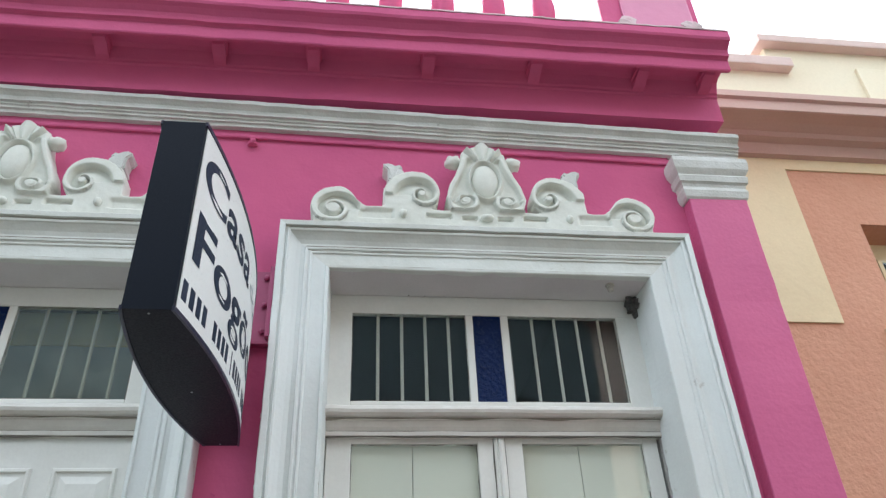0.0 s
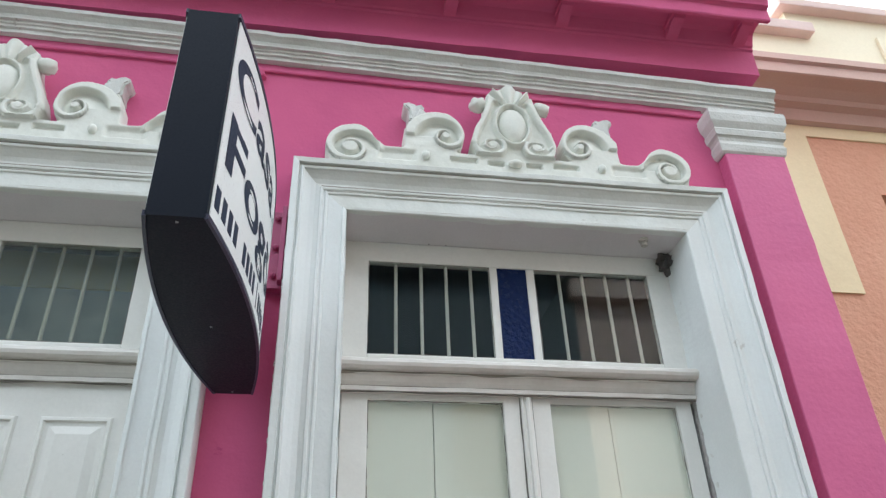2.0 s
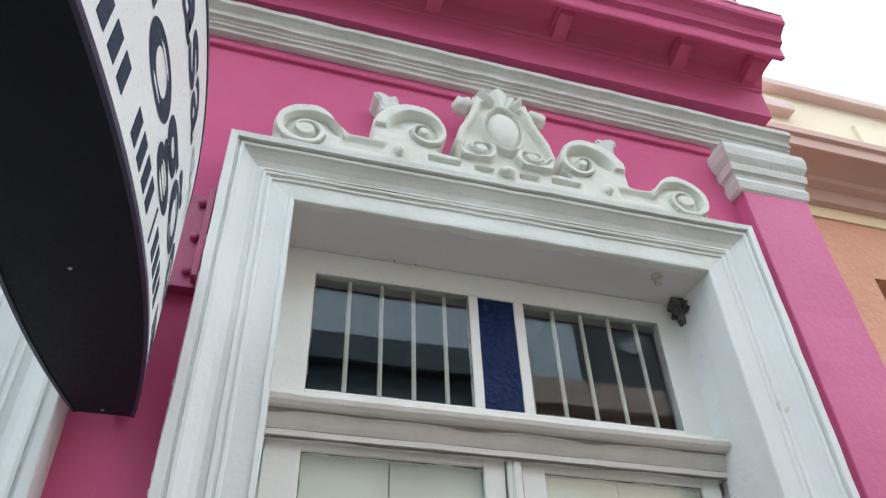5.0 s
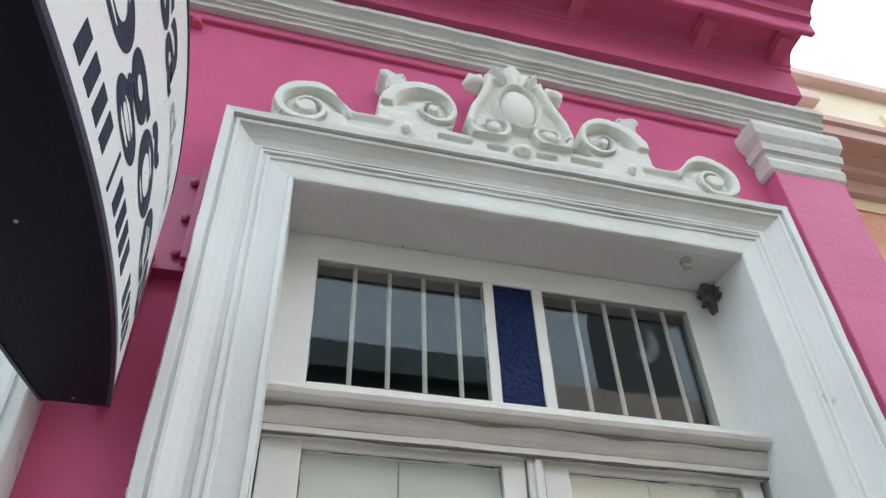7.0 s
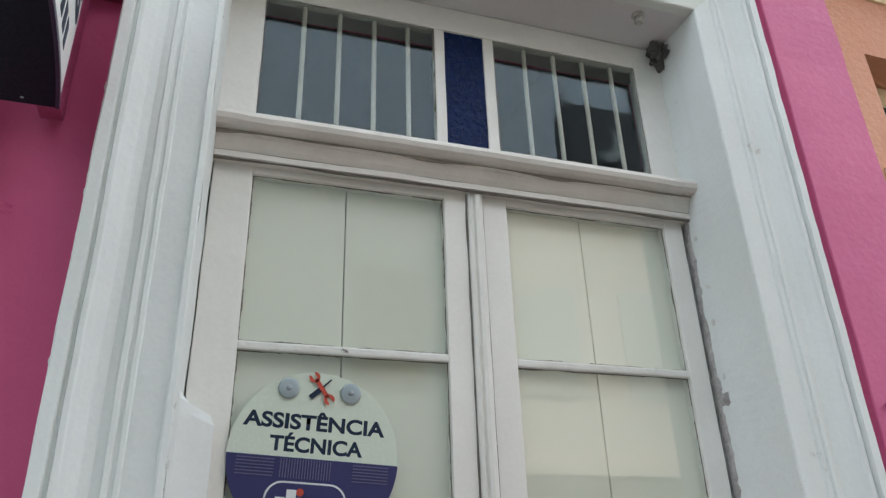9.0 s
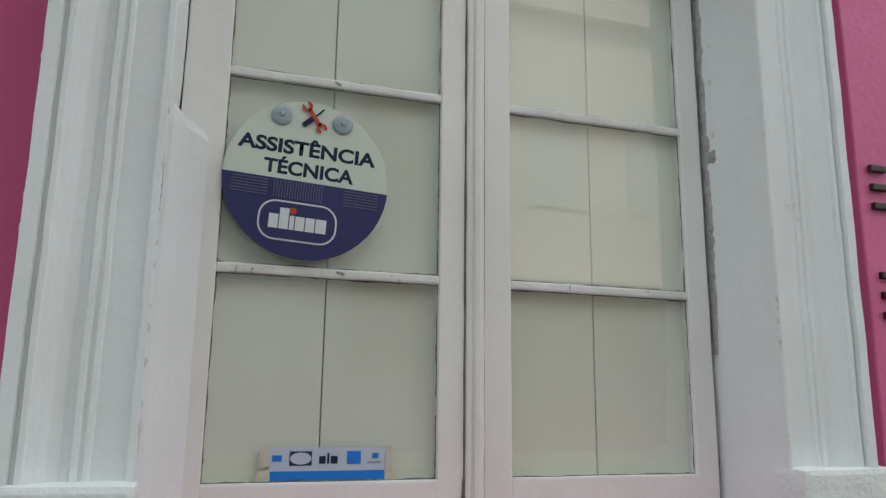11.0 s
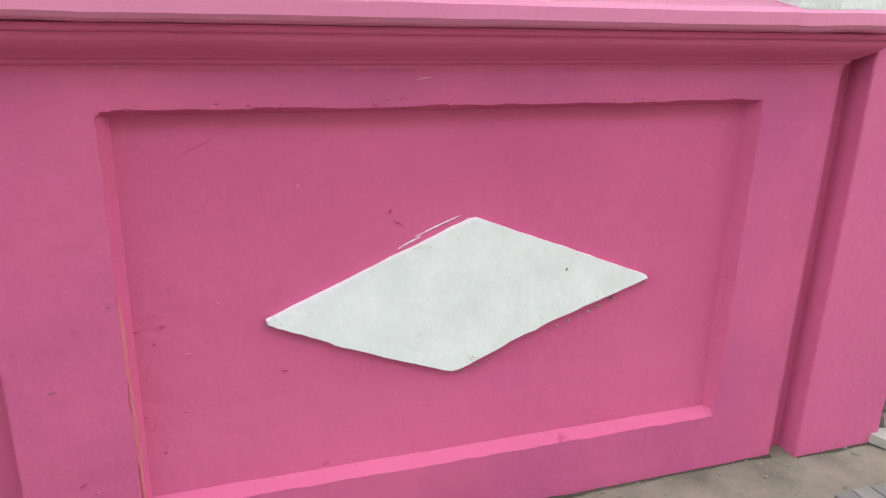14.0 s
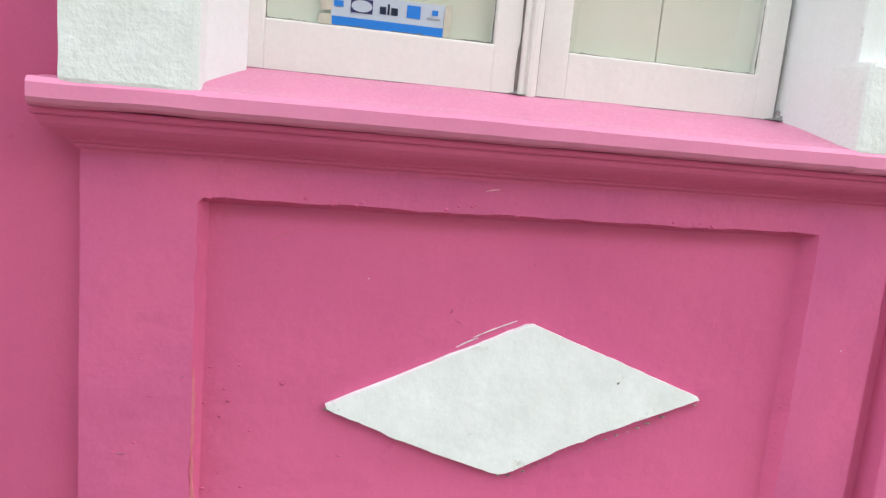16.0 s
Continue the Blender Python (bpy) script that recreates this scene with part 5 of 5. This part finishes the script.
prof = [(NY + 0.02, 4.385), (NY - 0.05, 4.395), (NY - 0.07, 4.46), (NY - 0.12, 4.47), (NY - 0.13, 4.50), (NY - 0.19, 4.52), (NY - 0.27, 4.525), (NY - 0.28, 4.53), (NY - 0.28, 4.60), (NY - 0.30, 4.61), (NY - 0.30, 4.655), (NY - 0.28, 4.67), (NY + 0.02, 4.70)]
part("cornice", wobble(run_x(prof, 2.0, 9.0, 0.2), 0.004, 0.2), ORANGE_SMOOTH, nb)
part("parapet", a_box(2.0, 9.0, NY - 0.02, NY + 0.25, 4.66, 5.17), CREAM_WALL, nb)
part("parapet_step", a_box(3.08, 9.0, NY - 0.02, NY + 0.25, 5.17, 5.40), CREAM_WALL, nb)
part("coping", wobble(a_box(2.0, 3.20, NY - 0.09, NY + 0.3, 5.15, 5.235, bevel=0.01), 0.004, 0.1), COPING, nb, "pinkish weathered coping")
part("coping", wobble(a_box(3.02, 9.0, NY - 0.09, NY + 0.3, 5.385, 5.455, bevel=0.01), 0.004, 0.1), COPING, nb, "pinkish weathered coping")
part("raised_panel", a_box(3.69, 8.5, NY - 0.045, NY - 0.02, 4.9, 5.22, bevel=0.006), CREAM_WALL, nb)
nw = part("window_frame", a_box(3.257, 4.298, NY + 0.2, NY + 0.23, 3.247, 3.923), YELLOW, nb)
part("window_pane", a_box(3.30, 4.26, NY + 0.185, NY + 0.199, 3.29, 3.80), GLASS, nb)
part("window_back", a_box(3.30, 4.26, NY + 0.194, NY + 0.1985, 3.30, 3.79), DARK, nb)
part("window_bar", a_box(3.42, 3.445, NY + 0.17, NY + 0.184, 3.29, 3.80), YELLOW, nb)
part("window_sill", a_box(3.15, 4.4, NY - 0.05, NY + 0.19, 3.215, 3.245, bevel=0.004), YELLOW, nb)

# ---- ground ----
def sheet(x0, x1, y0, y1, z, nx=2, ny=2, amp=0.0):
    bm = bmesh.new()
    g = [[bm.verts.new((x0 + (x1 - x0) * i / nx, y0 + (y1 - y0) * j / ny, z)) for j in range(ny + 1)] for i in range(nx + 1)]
    for i in range(nx):
        for j in range(ny):
            bm.faces.new((g[i][j], g[i + 1][j], g[i + 1][j + 1], g[i][j + 1]))
    for v in bm.verts:
        v.co.z += amp * noise.noise(v.co / 0.3)
    return bm


tagged(part("road", sheet(-60, 80, -4.6, 0.2, -0.14, 4, 2), ASPHALT), "dark asphalt roadway of the street", "road", kind="structure")
tagged(part("ground", sheet(-1500, 1500, -1500, 1500, -0.16, 2, 2), CONCRETE), "grey ground running to the horizon", "ground", kind="structure")
bm = sheet(-30, 30, 0.35, 2.9, 0.0, 240, 60, 0.004)
pavement = tagged(part("pavement", bm, CONCRETE), "worn grey concrete pavement in front of the house", "pavement", kind="structure")
tagged(part("kerb", a_box(-30, 30, 0.2, 0.35, -0.16, 0.004, bevel=0.012), CONCRETE), "worn concrete kerb along the street", "kerb", kind="structure")
tagged(part("pavement_opposite", a_box(-30, 40, -6.0, -4.6, -0.16, 0.0), CONCRETE), "concrete pavement across the street", "pavement", kind="structure")
tagged(part("pavement_neighbour", a_box(2.0, 30, 2.9, NY, -0.1, 0.0), CONCRETE), "concrete strip before the neighbouring house", "pavement", kind="structure")
bm = bmesh.new()
rnd = random.Random(11)
for i in range(130):
    x = rnd.uniform(0.2, 2.5)
    y = (APR if x < 1.69 else 2.74) - abs(rnd.gauss(0, 0.045)) - 0.004
    s = 0.0012 + 0.0042 * rnd.random() ** 3
    b2 = ball((x, y, s * 0.4 + 0.002), s, (1.3, 1, 0.7), 0.6, 1)
    me = bpy.data.meshes.new("grit_piece")
    b2.to_mesh(me)
    b2.free()
    bm.from_mesh(me)
    bpy.data.meshes.remove(me)
# dirt in the joint between wall and pavement
dirt = bmesh.new()
for xa, xb, yw in ((0.072, 1.686, APR), (1.741, 2.0, 2.74)):
    prev = None
    for i in range(90):
        x = xa + (xb - xa) * i / 89
        w, h = 0.005 + 0.010 * max(0.0, 0.1 + noise.noise((x * 11, 1, 0))), 0.001 + 0.006 * max(0.0, noise.noise((x * 17, 5, 0)))
        cur = [dirt.verts.new(p) for p in ((x, yw - w, 0.003), (x, yw - 0.004, 0.004 + h * 0.4), (x, yw - 0.003, 0.005 + h))]
        if prev:
            for q in range(2):
                dirt.faces.new((prev[q], cur[q], cur[q + 1], prev[q + 1]))
        prev = cur
tagged(part("dirt_seam", dirt, SOIL), "dark dirt along the foot of the wall", "dirt", kind="stuff")
tagged(part("grit", bm, PEBBLE), "pale grit and crumbs along the foot of the wall", "grit", kind="stuff")

# ---- across the street, seen only in the panes ----
def far_house(x0, x1, y, depth, h, mat, label, cols, rows, leaf=DARK):
    ob = thing("opposite_house", ((x0 + x1) / 2, y, 0), label, "house")
    part("wall", a_box(x0, x1, y - depth, y, 0, h), mat, ob)
    part("roof_edge", a_box(x0 - 0.1, x1 + 0.1, y, y + 0.25, h - 0.45, h + 0.05), mat, ob)
    for i in range(cols):
        for j in range(rows):
            cx = x0 + (x1 - x0) * (i + 0.5) / cols
            part("window", a_box(cx - 0.55, cx + 0.55, y, y + 0.05, 1.0 + j * 3.4, 2.9 + j * 3.4), leaf if j else DARK, ob)
    return ob


far_house(-16, 4.6, -6.0, 9, 8.5, GREEN_GREY, "grey-green two-storey house across the street", 6, 2)
opposite = far_house(4.6, 18, -6.0, 9, 8.15, TERRACOTTA, "pale pinkish two-storey house over a brown shopfront", 7, 2, PALE_SHUTTER)
part("shopfront", a_box(4.6, 18, -6.0, -5.9, 0, 3.2), SHOPFRONT, opposite, "dark brown shopfront")
part("string_course", a_box(4.6, 18, -6.0, -5.86, 3.2, 3.36), TERRACOTTA, opposite)
tw = thing("tower_block", (22, -32, 0), "dark tower block with a pale crescent and roof aerials", "building")
part("wall", a_box(20.5, 25.2, -32, -30, 0, 30.2), TOWER, tw)
part("crescent", prism([(23.0 + 1.0 * math.cos(a), 27.4 + 1.4 * math.sin(a)) for a in np.linspace(-2.2, 0.9, 16)] + [(22.6 + 0.9 * math.cos(a), 27.9 + 1.2 * math.sin(a)) for a in np.linspace(0.7, -1.9, 12)], -30.0, -29.8), PALE, tw, "pale crescent emblem")
for x, h in ((20.7, 1.5), (21.0, 2.0), (21.3, 1.2), (22.6, 1.6), (22.9, 1.1)):
    part("aerial", a_box(x - 0.06, x + 0.06, -31.2, -31.1, 30.2, 30.2 + h), IRON, tw)

# ---- broken slabs piled beside the pilaster ----
rnd = random.Random(23)
for cx, cy, cz, w, d, t, turn, lean in ((2.020, 2.722, 0.017, 0.052, 0.034, 0.012, -32, 4), (2.075, 2.780, 0.019, 0.070, 0.050, 0.015, -17, 2), (2.078, 2.782, 0.051, 0.064, 0.046, 0.013, 14, -6),
                                        (2.080, 2.786, 0.083, 0.066, 0.044, 0.012, -24, 8), (2.085, 2.790, 0.116, 0.064, 0.040, 0.013, 23, -5), (2.150, 2.700, 0.014, 0.055, 0.045, 0.011, 50, 1)):
    bm = bmesh.new()
    ring = [(w * math.cos(a) * rnd.uniform(0.85, 1.3), d * math.sin(a) * rnd.uniform(0.85, 1.3)) for a in (0.6, 1.5, 2.5, 3.6, 4.6, 5.6)]
    low, high = [bm.verts.new((x, y, -t)) for x, y in ring], [bm.verts.new((x * 0.97, y * 0.97, t)) for x, y in ring]
    bm.faces.new(low)
    bm.faces.new(high)
    for i in range(6):
        j = (i + 1) % 6
        bm.faces.new((low[i], low[j], high[j], high[i]))
    bmesh.ops.transform(bm, matrix=pose(cx, cy, cz, lean, lean * 0.7, turn), verts=bm.verts)
    solid("broken_slab", bm, SLAB, "broken pale grey paving slab in a small heap", "rubble", "broken slabs by the pilaster")

# ---- narrow paving strips set in the pavement ----
for i in range(18):
    x = 1.715 + 0.0525 * i
    part("paver", a_box(x, x + 0.0495, 2.30 + 0.004 * (i % 3), 2.590 + 0.003 * (i % 2), -0.01, 0.0070 + 0.0007 * (i % 3)), PAVER, pavement)
